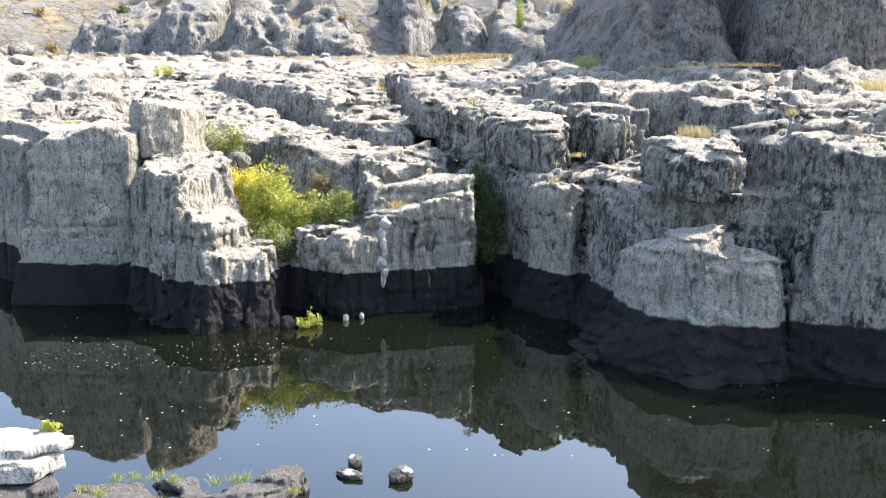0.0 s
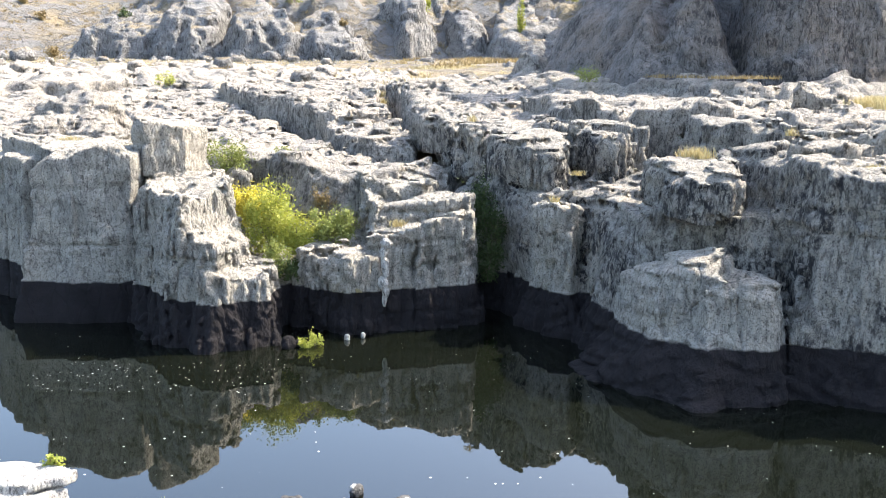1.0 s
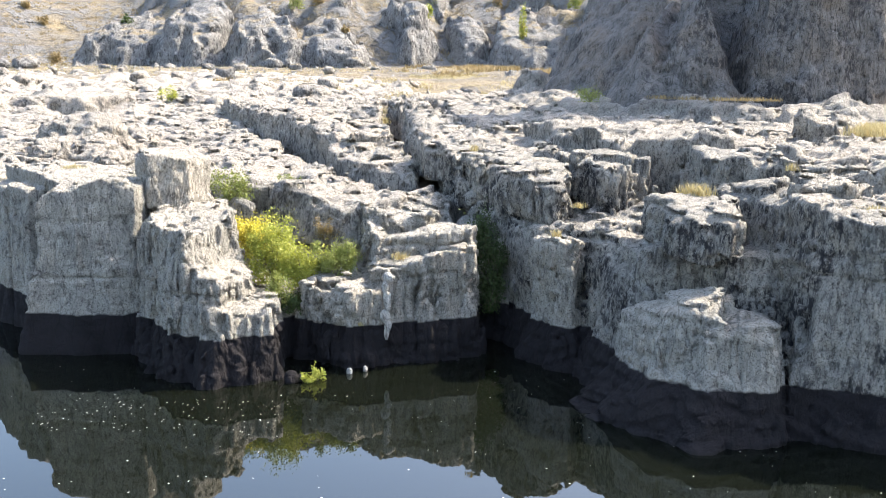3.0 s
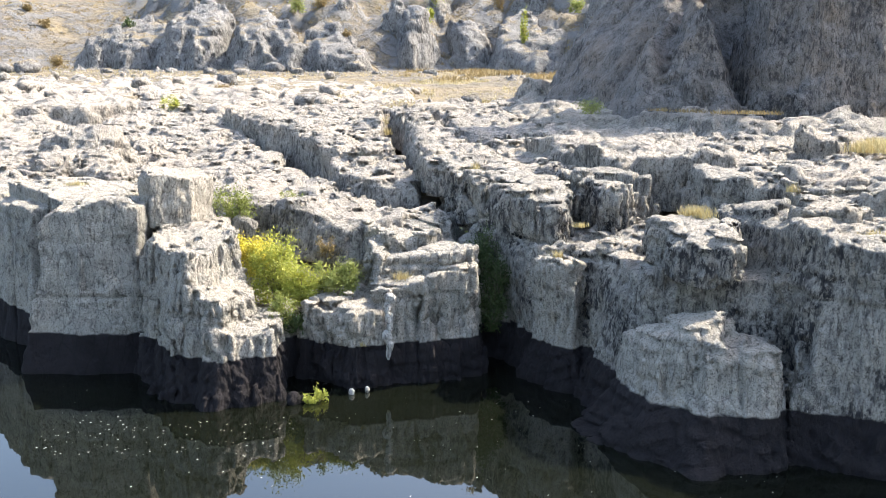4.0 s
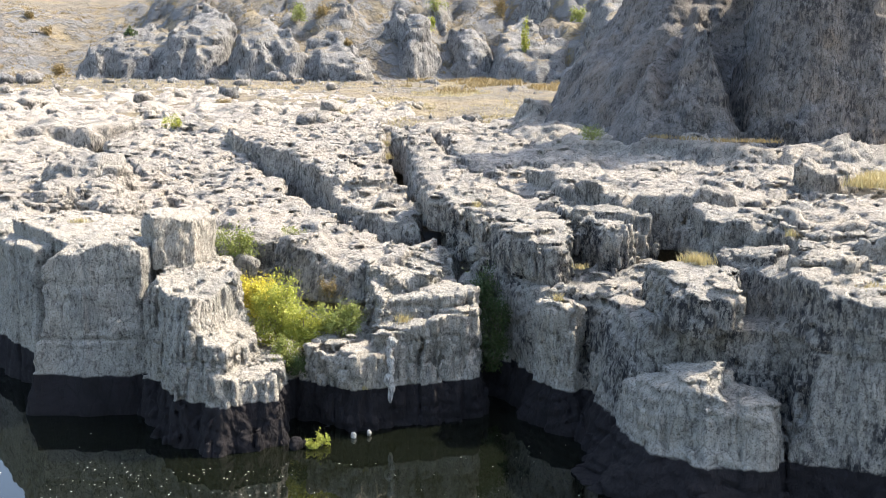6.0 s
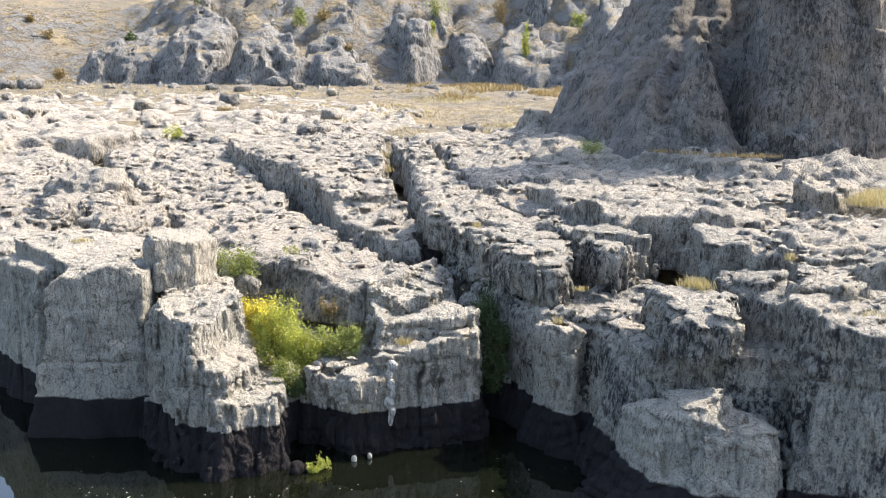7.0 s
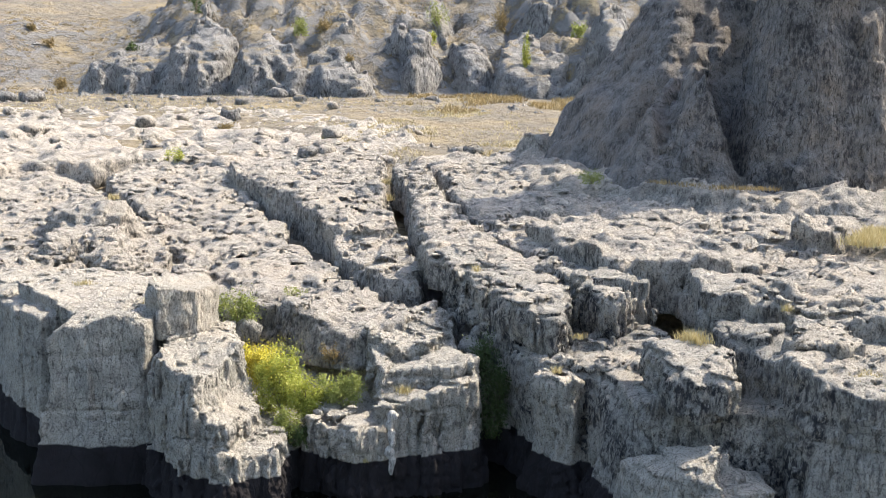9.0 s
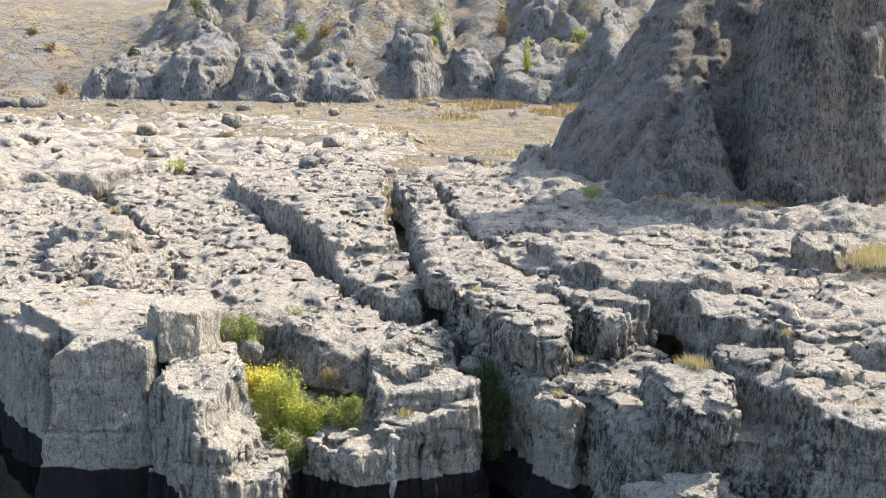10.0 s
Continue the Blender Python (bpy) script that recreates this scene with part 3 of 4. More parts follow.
apron = rock_body("rock_shoulder", [
    block([(5.4, 32.2), (5.45, 30.5), (6.6, 29.5), (7.9, 28.75), (8.8, 28.5), (9.2, 31), (6.3, 32.4)], 3.85, gx=0.6, batter=0.2, flare=0.9, r=0.3, cap=4.0, at=(7.2, 30), name="shoulder"),
    block([(7.5, 28.9), (8.7, 28.05), (9.8, 28.2), (10.2, 28.9), (10, 31), (8, 31)], 3.75, batter=0.12, flare=0.4, r=0.4, dome=0.45, name="rounded_face"),
], ROCK_SMOOTH, ((3.4, 11.2), (26.6, 32.6), (-1.2, 5)), 0.07, flute=0.7, crust=0.8, lump=1.0, seed=5.0, join=0.35)
tagged(apron, "rounded pale basalt shoulder at the foot of the cliff, black below", "rock shoulder")
bulge = rock_body("rock_block", [
    block([(7.0, 33.8), (7.15, 32.0), (7.8, 31.0), (8.9, 30.5), (9.5, 31.0), (9.7, 32.4), (9.5, 34.4), (7.6, 35.2)], 6.5, batter=0.1, r=0.4, base=4.9, gy=0.08),
], ROCK, ((6.2, 10.5), (29.6, 36), (4.0, 7.6)), 0.075, flute=0.9, lump=0.8, seed=6.0, floor=4.0, zref=5.5)
tagged(bulge, "grey basalt block jutting from the cliff over a stained hollow", "rock block")
right_cliff = rock_body("rock_cliff", [
    block([(5.3, 34.6), (5.45, 33.0), (6.6, 31.6), (8.4, 31.1), (10.1, 30.2), (12, 30), (12, 40), (5.4, 40)], 5.3, batter=0.16, flare=0.4, r=0.35, name="lower_face"),
    block([(1.9, 40.2), (2.6, 38.6), (3.4, 37.0), (5.0, 36.4), (6.6, 35.2), (8, 35), (9, 37), (8.8, 42), (2, 43)], 5.3, gx=0.10, batter=0.04, flare=0.3, r=0.3, name="ledge"),
    block([(10.15, 31.2), (10.45, 28.9), (11.5, 28.2), (12.7, 27.5), (15, 26.8), (22, 25.5), (22, 40), (9.3, 38), (9.3, 34.6)], 6.8, batter=0.17, flare=0.25, r=0.2, name="tall_face"),
    block([(9.3, 34.4), (10.3, 32.9), (11.7, 33.2), (12.3, 35.4), (10, 36.5)], 7.2, batter=0.05, r=0.3, name="upper_step"),
    block([(8.9, 36.7), (9.7, 37.6), (11.9, 36.3), (12.4, 35.1), (14, 34.0), (16, 33.2), (22, 31), (22, 42), (10, 42)], 7.8, batter=0.06, r=0.3, name="top_step"),
], ROCK, ((1.2, 18.5), (24.6, 42), (-0.7, 8.6)), 0.097, flute=1.0, crust=1.0, knob=0.2, seed=7.0, joints=[(4.6, 0.16, 0.02), (5.4, 0.08, 0.0)])
tagged(right_cliff, "tall grey basalt cliff streaked black above a soaked dark band", "cliff")
right_step = rock_body("rock_block", [
    block([(11.3, 32.5), (12.9, 31.0), (13.9, 31.6), (14.5, 34), (12.7, 35.3)], 7.6, batter=0.04, r=0.2, base=6.2),
], ROCK, ((10.5, 15.3), (30, 36.2), (5.8, 8.6)), 0.075, flute=0.9, seed=8.0, floor=5.8, zref=6.5)
tagged(right_step, "squat fluted basalt block standing on the cliff top", "rock block")
head = rock_body("rock_headland", [
    block([(-0.8, 47.6), (0.25, 45), (1.15, 43), (1.4, 41.6), (2.3, 40.2), (3.5, 38.15), (4.6, 37.75), (5.15, 39.0), (5.0, 47)], 7.0, gy=0.05, batter=0.0, flare=0.2, r=0.3, name="fluted_face"),
    block([(5.4, 41), (5.7, 39.5), (6.6, 39.0), (7.4, 39.2), (7.8, 40.3), (8, 46), (5.2, 46)], 7.2, gy=0.05, batter=0.05, r=0.3, name="side_buttress"),
    block([(5, 40.6), (9.0, 41.2), (9.3, 48), (4, 48)], 7.5, batter=0.05, r=0.3, name="top_step"),
], ROCK, ((-1.4, 9.8), (36.8, 48), (-0.7, 8.4)), 0.09, flute=1.3, crust=1.0, knob=0.3, seed=9.0)
tagged(head, "fluted grey basalt headland above a shaded river cleft", "rock headland")
boulder = rock_body("boulder", [
    block([(-12.1, 38.6), (-11.5, 38.1), (-10.1, 38.8), (-9.4, 40.0), (-10.2, 41.6), (-12.0, 41.2)], 7.55, gx=-0.12, batter=0.04, r=0.14, base=5.35, wob=0.12),
], ROCK_SMOOTH, ((-13.2, -8.4), (37, 42.8), (4.9, 8.2)), 0.055, flute=0.3, crust=0.4, lump=0.5, floor=4.9, zref=6, relief=0.06, knob=0.08, seed=10.0)
tagged(boulder, "upright square basalt boulder perched on the cliff edge", "boulder")
wedge = rock_body("boulder", [block([(0.2, 43.7), (0.45, 42.9), (1.2, 42.8), (1.35, 43.8), (0.7, 44.2)], 5.9, r=0.4, base=4.7, wob=0.2)],
                  ROCK, ((-0.3, 2.1), (42.2, 44.8), (4.3, 6.2)), 0.06, flute=0.4, crust=0.6, lump=0.5, floor=4.3, zref=5, seed=22.0, relief=0.05, knob=0.05)
tagged(wedge, "rounded boulder wedged in the head of the cleft", "boulder")
cleft = rock_body("rock_gully", [
    block([(0.3, 46.5), (0.2, 42.2), (1.0, 39.6), (2.6, 38.6), (2.6, 46.5)], 4.1, gy=0.55, at=(1, 43), batter=0.1, r=0.4, cap=5.2),
], ROCK, ((-0.6, 3), (37.6, 47), (-1.2, 6)), 0.12, crust=1.2, seed=23.0)
tagged(cleft, "steep shaded rubble floor of the river cleft", "rock gully")

# ---- the plateau behind ----
plateau_left = rock_body("rock_shelf", [
    block([(-11.5, 46), (-10.4, 44.6), (-8.9, 43.6), (-7.4, 42.4), (-5.9, 40.9), (-4.4, 40.2), (-3.4, 40.3), (-0.5, 42.6), (-0.6, 44.6), (-2.8, 45.7), (-4.3, 48.4), (-6.2, 52.4), (-9.3, 58.6), (-12.7, 68.6), (-16.5, 80), (-22, 92), (-30, 92), (-24, 74), (-17, 58), (-14, 47)], 5.7, gy=0.006, batter=0.2, r=0.2, at=(-10, 56), name="long_slab"),
    block([(-13.5, 47), (-14.6, 55), (-17.6, 62), (-24.6, 75), (-34, 90), (-50, 90), (-40, 70), (-28, 52), (-27, 46.6)], 5.7, gy=0.012, batter=0.2, r=0.5, at=(-20, 56), name="broken_slab"),
    block([(-22.5, 54), (-20.5, 53), (-18, 54.5), (-19.5, 60), (-23, 63), (-24.5, 59)], 7.0, batter=0.3, r=0.6, name="hump"),
    block([(-19.8, 51.6), (-18, 50.8), (-17, 52.4), (-18.6, 54)], 6.5, batter=0.15, r=0.4, name="small_hump"),
    block([(-10.5, 61), (-12.9, 68.6), (-16.5, 80), (-22, 93), (-33, 93), (-26, 76), (-19, 64)], 5.75, gy=0.075, batter=0.2, r=0.2, at=(-15, 63), name="back_slab"),
    block([(-21, 66), (-28, 78), (-37, 93), (-52, 93), (-44, 72), (-30, 62)], 5.75, gy=0.07, batter=0.2, r=0.3, at=(-25, 64), name="back_hump"),
], ROCK_BACK, ((-42, 0.4), (39.4, 92), (3.6, 8.4)), 0.17, cracks=[([(-14, 46), (-15.5, 55), (-18, 62), (-25, 75)], 0.3, 4.9), ([(-10.5, 45), (-13, 54), (-17, 66)], 0.15, 5.2), ([(-36, 80), (-31, 84), (-26.5, 92)], 0.14, 6.5), ([(-24, 50), (-18, 57)], 0.25, 5.2)], flute=1.0, crust=1.3, lump=1.2, floor=2.6, zref=5.5, seed=11.0, relief=0.26, tread=0.15, knob=0.22)
tagged(plateau_left, "pitted sun-bleached basalt shelf sloping back from the river", "rock shelf")
ridge = rock_body("rock_ridge", [
    block([(-1.5, 46.6), (-2.7, 47.7), (-4.5, 49.2), (-5.9, 52), (-6.8, 56.5), (-2.7, 57), (-1.6, 50)], 6.3, gy=0.07, batter=0.10, r=0.2, at=(-3, 50), name="nose"),
    block([(-5.4, 55.5), (-7.2, 57), (-9.2, 63), (-10.9, 67.5), (-11.5, 70), (-5, 71), (-4.1, 65), (-2.8, 56.5)], 7.3, gy=0.06, batter=0.10, r=0.2, at=(-6, 60), cap=8.1, name="crest"),
    block([(-10.4, 66.6), (-13.6, 71.8), (-17.2, 77.6), (-18.2, 79.6), (-18.4, 84), (-20, 93), (-18, 104), (-6, 104), (-5.2, 76), (-4.4, 68.5)], 7.8, gy=0.012, batter=0.10, r=0.2, at=(-8, 76), name="back"),
], ROCK_BACK, ((-21, -0.6), (45.6, 104), (3.2, 9.0)), 0.16, flute=1.1, crust=1.3, lump=1.0, floor=2.6, zref=6, seed=12.0, relief=0.26, tread=0.15, knob=0.22)
tagged(ridge, "long grey basalt ridge between two deep cracks", "rock ridge")
plateau_right = rock_body("rock_plateau", [
    block([(-4.6, 80), (-3.1, 67), (-1.7, 54.6), (-0.9, 46.5), (3, 45), (8, 44.4), (10, 41), (20, 38), (30, 34), (34, 70), (10, 84)], 7.45, gy=0.04, batter=0.12, r=0.2, at=(4, 48), cap=8.4, name="plateau_slab"),
    block([(3.7, 53.2), (5.4, 46.5), (7.4, 43.0), (10, 41.8), (13.7, 42.2), (15.2, 44.5), (14.6, 47.4), (11, 50.4), (7.5, 51.8)], 8.2, batter=0.15, r=0.2, name="rise"),
    block([(17, 49), (18.6, 53), (21.8, 54), (21.3, 50), (19, 48)], 8.6, batter=0.05, r=0.2, name="low_step"),
    block([(10, 40.5), (15, 43), (22, 43), (24, 36), (14, 35.6)], 8.0, batter=0.2, r=0.2, name="front_rise"),
], ROCK_BACK, ((-5.4, 30), (35, 80), (5.6, 9.6)), 0.185, cracks=[([(-2.3, 86), (-0.2, 66.4), (1.1, 59.1), (2.2, 51.5), (3.6, 47.6), (5.4, 45.8), (7, 43.8)], 0.4, 6.5), ([(15.5, 50), (15.4, 46), (17, 43)], 0.4, 7.0), ([(8, 55), (12, 53.5), (16, 52)], 0.45, 7.3)], flute=1.1, crust=1.3, lump=1.1, floor=4.6, zref=7, seed=13.0, relief=0.26, tread=0.15, knob=0.22)
tagged(plateau_right, "rough grey basalt plateau broken by cracks and low steps", "rock plateau")
flats = rock_body("rock_flat", [
    block([(-110, 175), (-95, 100), (-44, 78), (-20, 88), (-8, 92), (-2, 100), (-6, 130), (-24, 150), (-60, 172)], 8.75, gy=0.014, batter=0.3, r=0.5, at=(-40, 130), wob=2.5),
    block([(-4, 84), (-1, 74), (6, 78), (8, 84), (0, 96)], 8.6, batter=0.3, r=0.5, wob=1.5),
], ROCK_BACK, ((-98, 10), (74, 176), (5.4, 11.0)), 0.42, flute=1.0, crust=1.4, lump=2.0, floor=5.4, zref=8, seed=24.0, cell=2.2, relief=0.5, tread=0.3, knob=0.55)
tagged(flats, "low weathered rock flat half buried in sandy ground", "rock flat")

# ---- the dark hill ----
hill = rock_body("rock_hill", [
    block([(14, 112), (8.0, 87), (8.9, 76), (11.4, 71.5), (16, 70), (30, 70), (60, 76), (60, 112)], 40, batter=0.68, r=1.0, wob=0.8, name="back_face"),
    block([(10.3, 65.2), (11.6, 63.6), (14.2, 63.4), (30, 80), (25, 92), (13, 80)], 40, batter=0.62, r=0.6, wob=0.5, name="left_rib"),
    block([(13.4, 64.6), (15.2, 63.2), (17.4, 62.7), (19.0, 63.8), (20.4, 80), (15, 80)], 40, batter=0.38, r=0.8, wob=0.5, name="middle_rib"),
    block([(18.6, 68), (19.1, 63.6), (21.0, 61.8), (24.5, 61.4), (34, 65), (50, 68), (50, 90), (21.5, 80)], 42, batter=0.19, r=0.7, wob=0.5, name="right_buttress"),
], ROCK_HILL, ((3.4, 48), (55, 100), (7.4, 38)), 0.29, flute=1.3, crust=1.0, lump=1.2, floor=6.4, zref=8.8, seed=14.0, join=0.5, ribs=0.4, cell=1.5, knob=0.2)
foot = rock_body("rock_slope", [
    block([(5.4, 90), (5.5, 72), (8.6, 66.0), (13, 62.4), (17, 60.4), (23.6, 58.6), (34, 61), (46, 64), (46, 88)], 9.0, batter=1.3, r=0.3, wob=1.2, name="foot_slope"),
    block([(5.6, 88), (5.8, 83.2), (7.6, 82.2), (9.5, 84), (10, 90)], 10.3, batter=0.35, r=0.4, name="side_knob"),
], ROCK_BACK, ((1.5, 48), (54, 92), (6.8, 11)), 0.24, flute=1.0, crust=1.2, floor=6.4, zref=8.8, seed=25.0, join=0.4, relief=0.45, tread=0.22, knob=0.3)
tagged(foot, "shaded grey rock slope at the foot of the dark hill", "rock slope")
tagged(hill, "steep dark columnar basalt hill in shade with fluted buttresses", "hill")


def far_outcrop(outlines, label, bounds, seed):
    ob = rock_body("rock_outcrop", [block(o, float(land(*np.mean(np.array(o), 0)) + 1.35 * rise), 0.0, min(gy, 0.6), batter=0.40, r=1.4, wob=3.5, dome=1.4) for o, rise, gy in outlines], ROCK_FAR, bounds, 0.55, flute=0.3, crust=1.2, lump=2.2, floor=5.0, zref=10.0, seed=seed, join=0.8, cell=3.6, relief=0.5, tread=0.4, knob=0.45)
    return tagged(ob, label, "rock outcrop")


far_outcrop([([(-74, 203), (-62, 198), (-54, 197), (-50, 206), (-60, 216), (-70, 214)], 5.0, 0.50),
             ([(-58, 199), (-48, 195), (-42, 198), (-40, 210), (-50, 222), (-58, 214)], 5.0, 0.65),
             ([(-60, 214), (-50, 210), (-44, 218), (-46, 236), (-58, 234)], 3.5, 0.60)],
            "blue-grey rock outcrop with dry grass on the far hillside", ((-76, -36), (190, 238), (7, 40)), 15.0)
far_outcrop([([(-45, 196), (-37, 191), (-30, 191), (-28, 202), (-34, 212), (-42, 208)], 5.0, 0.60),
             ([(-31, 191), (-22, 187), (-17, 189), (-17, 198), (-24, 206), (-31, 203)], 5.0, 0.60),
             ([(-30, 206), (-20, 202), (-16, 212), (-24, 224), (-32, 220)], 3.5, 0.60),
             ([(-19, 186.5), (-15.5, 187.5), (-15.5, 190.5), (-19, 190.5)], 2.0, 0.00)],
            "blue-grey rock outcrop rising from the dry plain", ((-48, -11), (182, 228), (7, 40)), 16.0)
far_outcrop([([(-15, 203), (-8, 198), (-2, 201), (-3, 214), (-12, 218)], 5.0, 0.60),
             ([(-3, 202), (4, 196), (11, 197), (12, 210), (2, 217)], 5.0, 0.60),
             ([(9, 197), (16, 189), (23, 188), (26, 200), (20, 214), (10, 212)], 5.0, 0.60),
             ([(22, 190), (30, 180), (38, 184), (38, 210), (24, 212)], 5.0, 0.60),
             ([(-12, 218), (0, 213), (8, 216), (6, 236), (-10, 236)], 3.5, 0.60),
             ([(10, 214), (22, 208), (32, 212), (30, 238), (10, 238)], 3.5, 0.60)],
            "broken grey rock face among shrubs on the far hillside", ((-20, 40), (176, 238), (7, 44)), 17.0)
# ---- near bank ----
ledge = rock_body("rock_ledge", [
    block([(-13, 18.6), (-8.0, 18.65), (-7.1, 18.35), (-7.2, 18.0), (-7.9, 17.6), (-13, 17.0)], 1.93, r=0.05, wob=0.08, base=1.68, name="upper_slab"),
    block([(-13, 18.5), (-8.1, 18.45), (-7.25, 18.1), (-7.6, 17.5), (-13, 16.6)], 1.70, r=0.05, wob=0.08, base=1.30, name="lower_slab"),
], ROCK_PALE, ((-12.6, -6.7), (16.4, 19.4), (1.15, 2.2)), 0.033, flute=0.1, crust=0.14, lump=0.2, floor=1.2, zref=1.6, seed=31.0, join=0.02, tread=0.03, relief=0.02, knob=0.02)
tagged(ledge, "sun-bleached white layered rock ledge on the near bank", "rock ledge")
shore = rock_body("shore_rock", [
    block([(-13, 19.2), (-8.2, 18.9), (-7.2, 18.5), (-6.9, 17.6), (-7.6, 16.6), (-13, 16.2)], 1.32, gy=0.1, r=0.1, wob=0.25, name="dark_slab"),
    block([(-8, 19.9), (-6.7, 20.35), (-5.5, 20.25), (-4.6, 19.95), (-3.8, 20.3), (-3.1, 20.55), (-2.9, 20.2), (-3.3, 19.5), (-4.4, 18.4), (-8, 18)], 0.24, r=0.12, wob=0.2, name="low_slab"),
    block([(-3.9, 20.3), (-3.2, 20.6), (-2.95, 20.2), (-3.3, 19.8), (-4.0, 19.9)], 0.42, r=0.12, wob=0.1, name="end_knob"),
], ROCK_SHORE, ((-12.6, -2.5), (16.2, 22), (-0.5, 1.6)), 0.045, cracks=[([(-5.2, 19.7), (-4.7, 19.5)], 0.16, -0.2), ([(-6.4, 20.2), (-5.9, 19.4), (-5.6, 18.5)], 0.05, -0.1)], flute=0.3, crust=0.45, lump=0.5, floor=-0.5, zref=0.2, seed=32.0, tread=0.04, relief=0.03, knob=0.04)
tagged(shore, "dark water-worn rocks along the near bank", "rock")


def stone(name, place, size, mat, seed, label, category="stone", detail=3, group="", sink=0.25):
    """A weathered loose stone, part sunk in what it lies on."""
    bm = bmesh.new()
    bmesh.ops.create_icosphere(bm, subdivisions=detail, radius=1.0)
    off = Vector((seed * 3.1, seed * 1.7, seed * 0.9))
    for v in bm.verts:
        lumps = 0.10 * noise.noise(v.co * 4.1 - off) + 0.05 * noise.noise(v.co * 13.0 + off) if detail > 4 else 0
        k = 1 + lumps + 0.30 * noise.noise(v.co * 1.1 + off) + 0.16 * noise.noise(v.co * 2.7 + off) + 0.07 * noise.noise(v.co * 6.0 + off)
        v.co = Vector((round(v.co.x * 3) * 0.09 + v.co.x * 0.75, v.co.y, round(v.co.z * 3) * 0.09 + v.co.z * 0.75)) * k
        v.co = Vector((v.co.x * size[0], v.co.y * size[1], (v.co.z + 1 - 2 * sink) * size[2]))
    for f in bm.faces:
        f.smooth = detail > 2
    me = bpy.data.meshes.new(name)
    bm.to_mesh(me)
    bm.free()
    me.materials.append(mat)
    ob = new(name, me)
    ob.matrix_basis = pose(*place, 0, 0, (seed * 77) % 360)
    return tagged(ob, label, category, group)


for k, (place, size, lab) in enumerate([((-1.95, 21.45, 0.0), (0.24, 0.14, 0.16), "small white-stained stone standing in the water"),
                                        ((-2.02, 20.82, 0.0), (0.33, 0.16, 0.10), "flat dark stone with a white stain in the water"),
                                        ((-0.86, 20.72, 0.0), (0.30, 0.22, 0.17), "dark stone streaked white, standing in the water")]):
    stone("stone", place, size, ROCK_SHORE, 3.3 + k, lab, group="stones in the river")
    cap = stone("droppings_patch", (0, 0, 0), (size[0] * 0.5, size[1] * 0.7, size[2] * 0.45), ROCK_PALE, 9.1 + k, "white stain over the stone")
    del cap["category"]
    cap.parent = bpy.data.objects["stone" if k == 0 else "stone.%03d" % k]
    cap.matrix_basis = pose(size[0] * 0.15, -size[1] * 0.25, size[2] * 0.95, 20, 0, 30 * k)
# uneven column of white patches on the outcrop's front
for k, (z, w, h) in enumerate([(1.2, 0.07, 0.22), (1.5, 0.10, 0.20), (1.85, 0.14, 0.24), (2.25, 0.09, 0.2), (2.55, 0.12, 0.26), (2.95, 0.10, 0.22), (3.3, 0.15, 0.2)]):
    patch = stone("pale_patch", (0, 0, 0), (w * 1.3, 0.11, h), ROCK_PALE, 61.0 + k, "white patch of rock")
    del patch["category"]
    patch.parent = middle
    patch.matrix_basis = pose(-2.12 + 0.07 * math.sin(2.3 * k), 35.38 + 0.02 * z, z - h * 0.5, 0, 0, 0)
for k, (x, y) in enumerate([(-3.4, 34.35), (-2.85, 34.6)]):
    stone("stone", (x, y, 0.0), (0.10, 0.08, 0.15), ROCK_PALE, 14.0 + k, "small pale stone at the foot of the outcrop", group="stones at the outcrop")
for k, (x, y, s) in enumerate([(-5.35, 33.35, 0.30), (-5.05, 33.55, 0.18)]):
    stone("stone", (x, y, -0.02), (s, s * 0.8, s * 0.9), ROCK, 17.0 + k, "dark wet stone at the foot of the pillar", group="stones at the pillar")
for k, (x, y, z, s) in enumerate([(-32.3, 187, 9.8, 1.5), (-69.7, 167.7, 9.4, 1.9), (-74.7, 169, 9.3, 1.5), (-29.4, 134.6, 8.6, 1.4), (-33.2, 162, 9.4, 1.0), (-16.9, 185.5, 9.9, 1.6), (-48, 176, 9.4, 0.9), (-58, 172, 9.4, 0.8),
                                  (-40, 170, 9.4, 1.0), (-3.2, 178, 9.6, 0.9), (-12, 172, 9.4, 0.8), (-26, 175, 9.5, 0.9), (-12.6, 88.3, 8.0, 0.9), (2.2, 92, 8.0, 0.8), (5.2, 88, 8.0, 0.7)]):
    stone("boulder", (x, y, z), (s * 1.3, s, s * 0.75), ROCK_FAR, 21.0 + k * 1.3, "weathered grey boulder lying on the dry plain", "boulder", group="boulders on the plain")
for k, (x, y, z, s) in enumerate([(-21.4, 60.0, 5.6, 2.3), (-23.6, 63.5, 5.7, 1.9), (-19.4, 55.4, 5.5, 1.35), (-16.6, 49.6, 5.7, 0.9), (-21.5, 53.5, 5.5, 1.0)]):
    stone("boulder", (x, y, z), (s * 1.1, s, s * 0.72), ROCK_BACK, 131.0 + k * 1.7, "large rounded grey boulder on the pitted rock shelf", "boulder", detail=5, group="boulders on the rock shelf", sink=0.35)
for k, (x, y, z, s) in enumerate([(-8.6, 41.6, 4.6, 0.55), (-4.9, 40.6, 4.0, 0.5), (1.5, 42.2, 4.4, 0.5), (1.0, 41.6, 3.9, 0.5), (1.25, 42.6, 5.0, 0.45)]):
    stone("boulder", (x, y, z), (s * 1.15, s, s * 0.9), ROCK, 51.0 + k * 1.7, "rough grey boulder jammed in a rock gully", "boulder", group="boulders in the gullies")


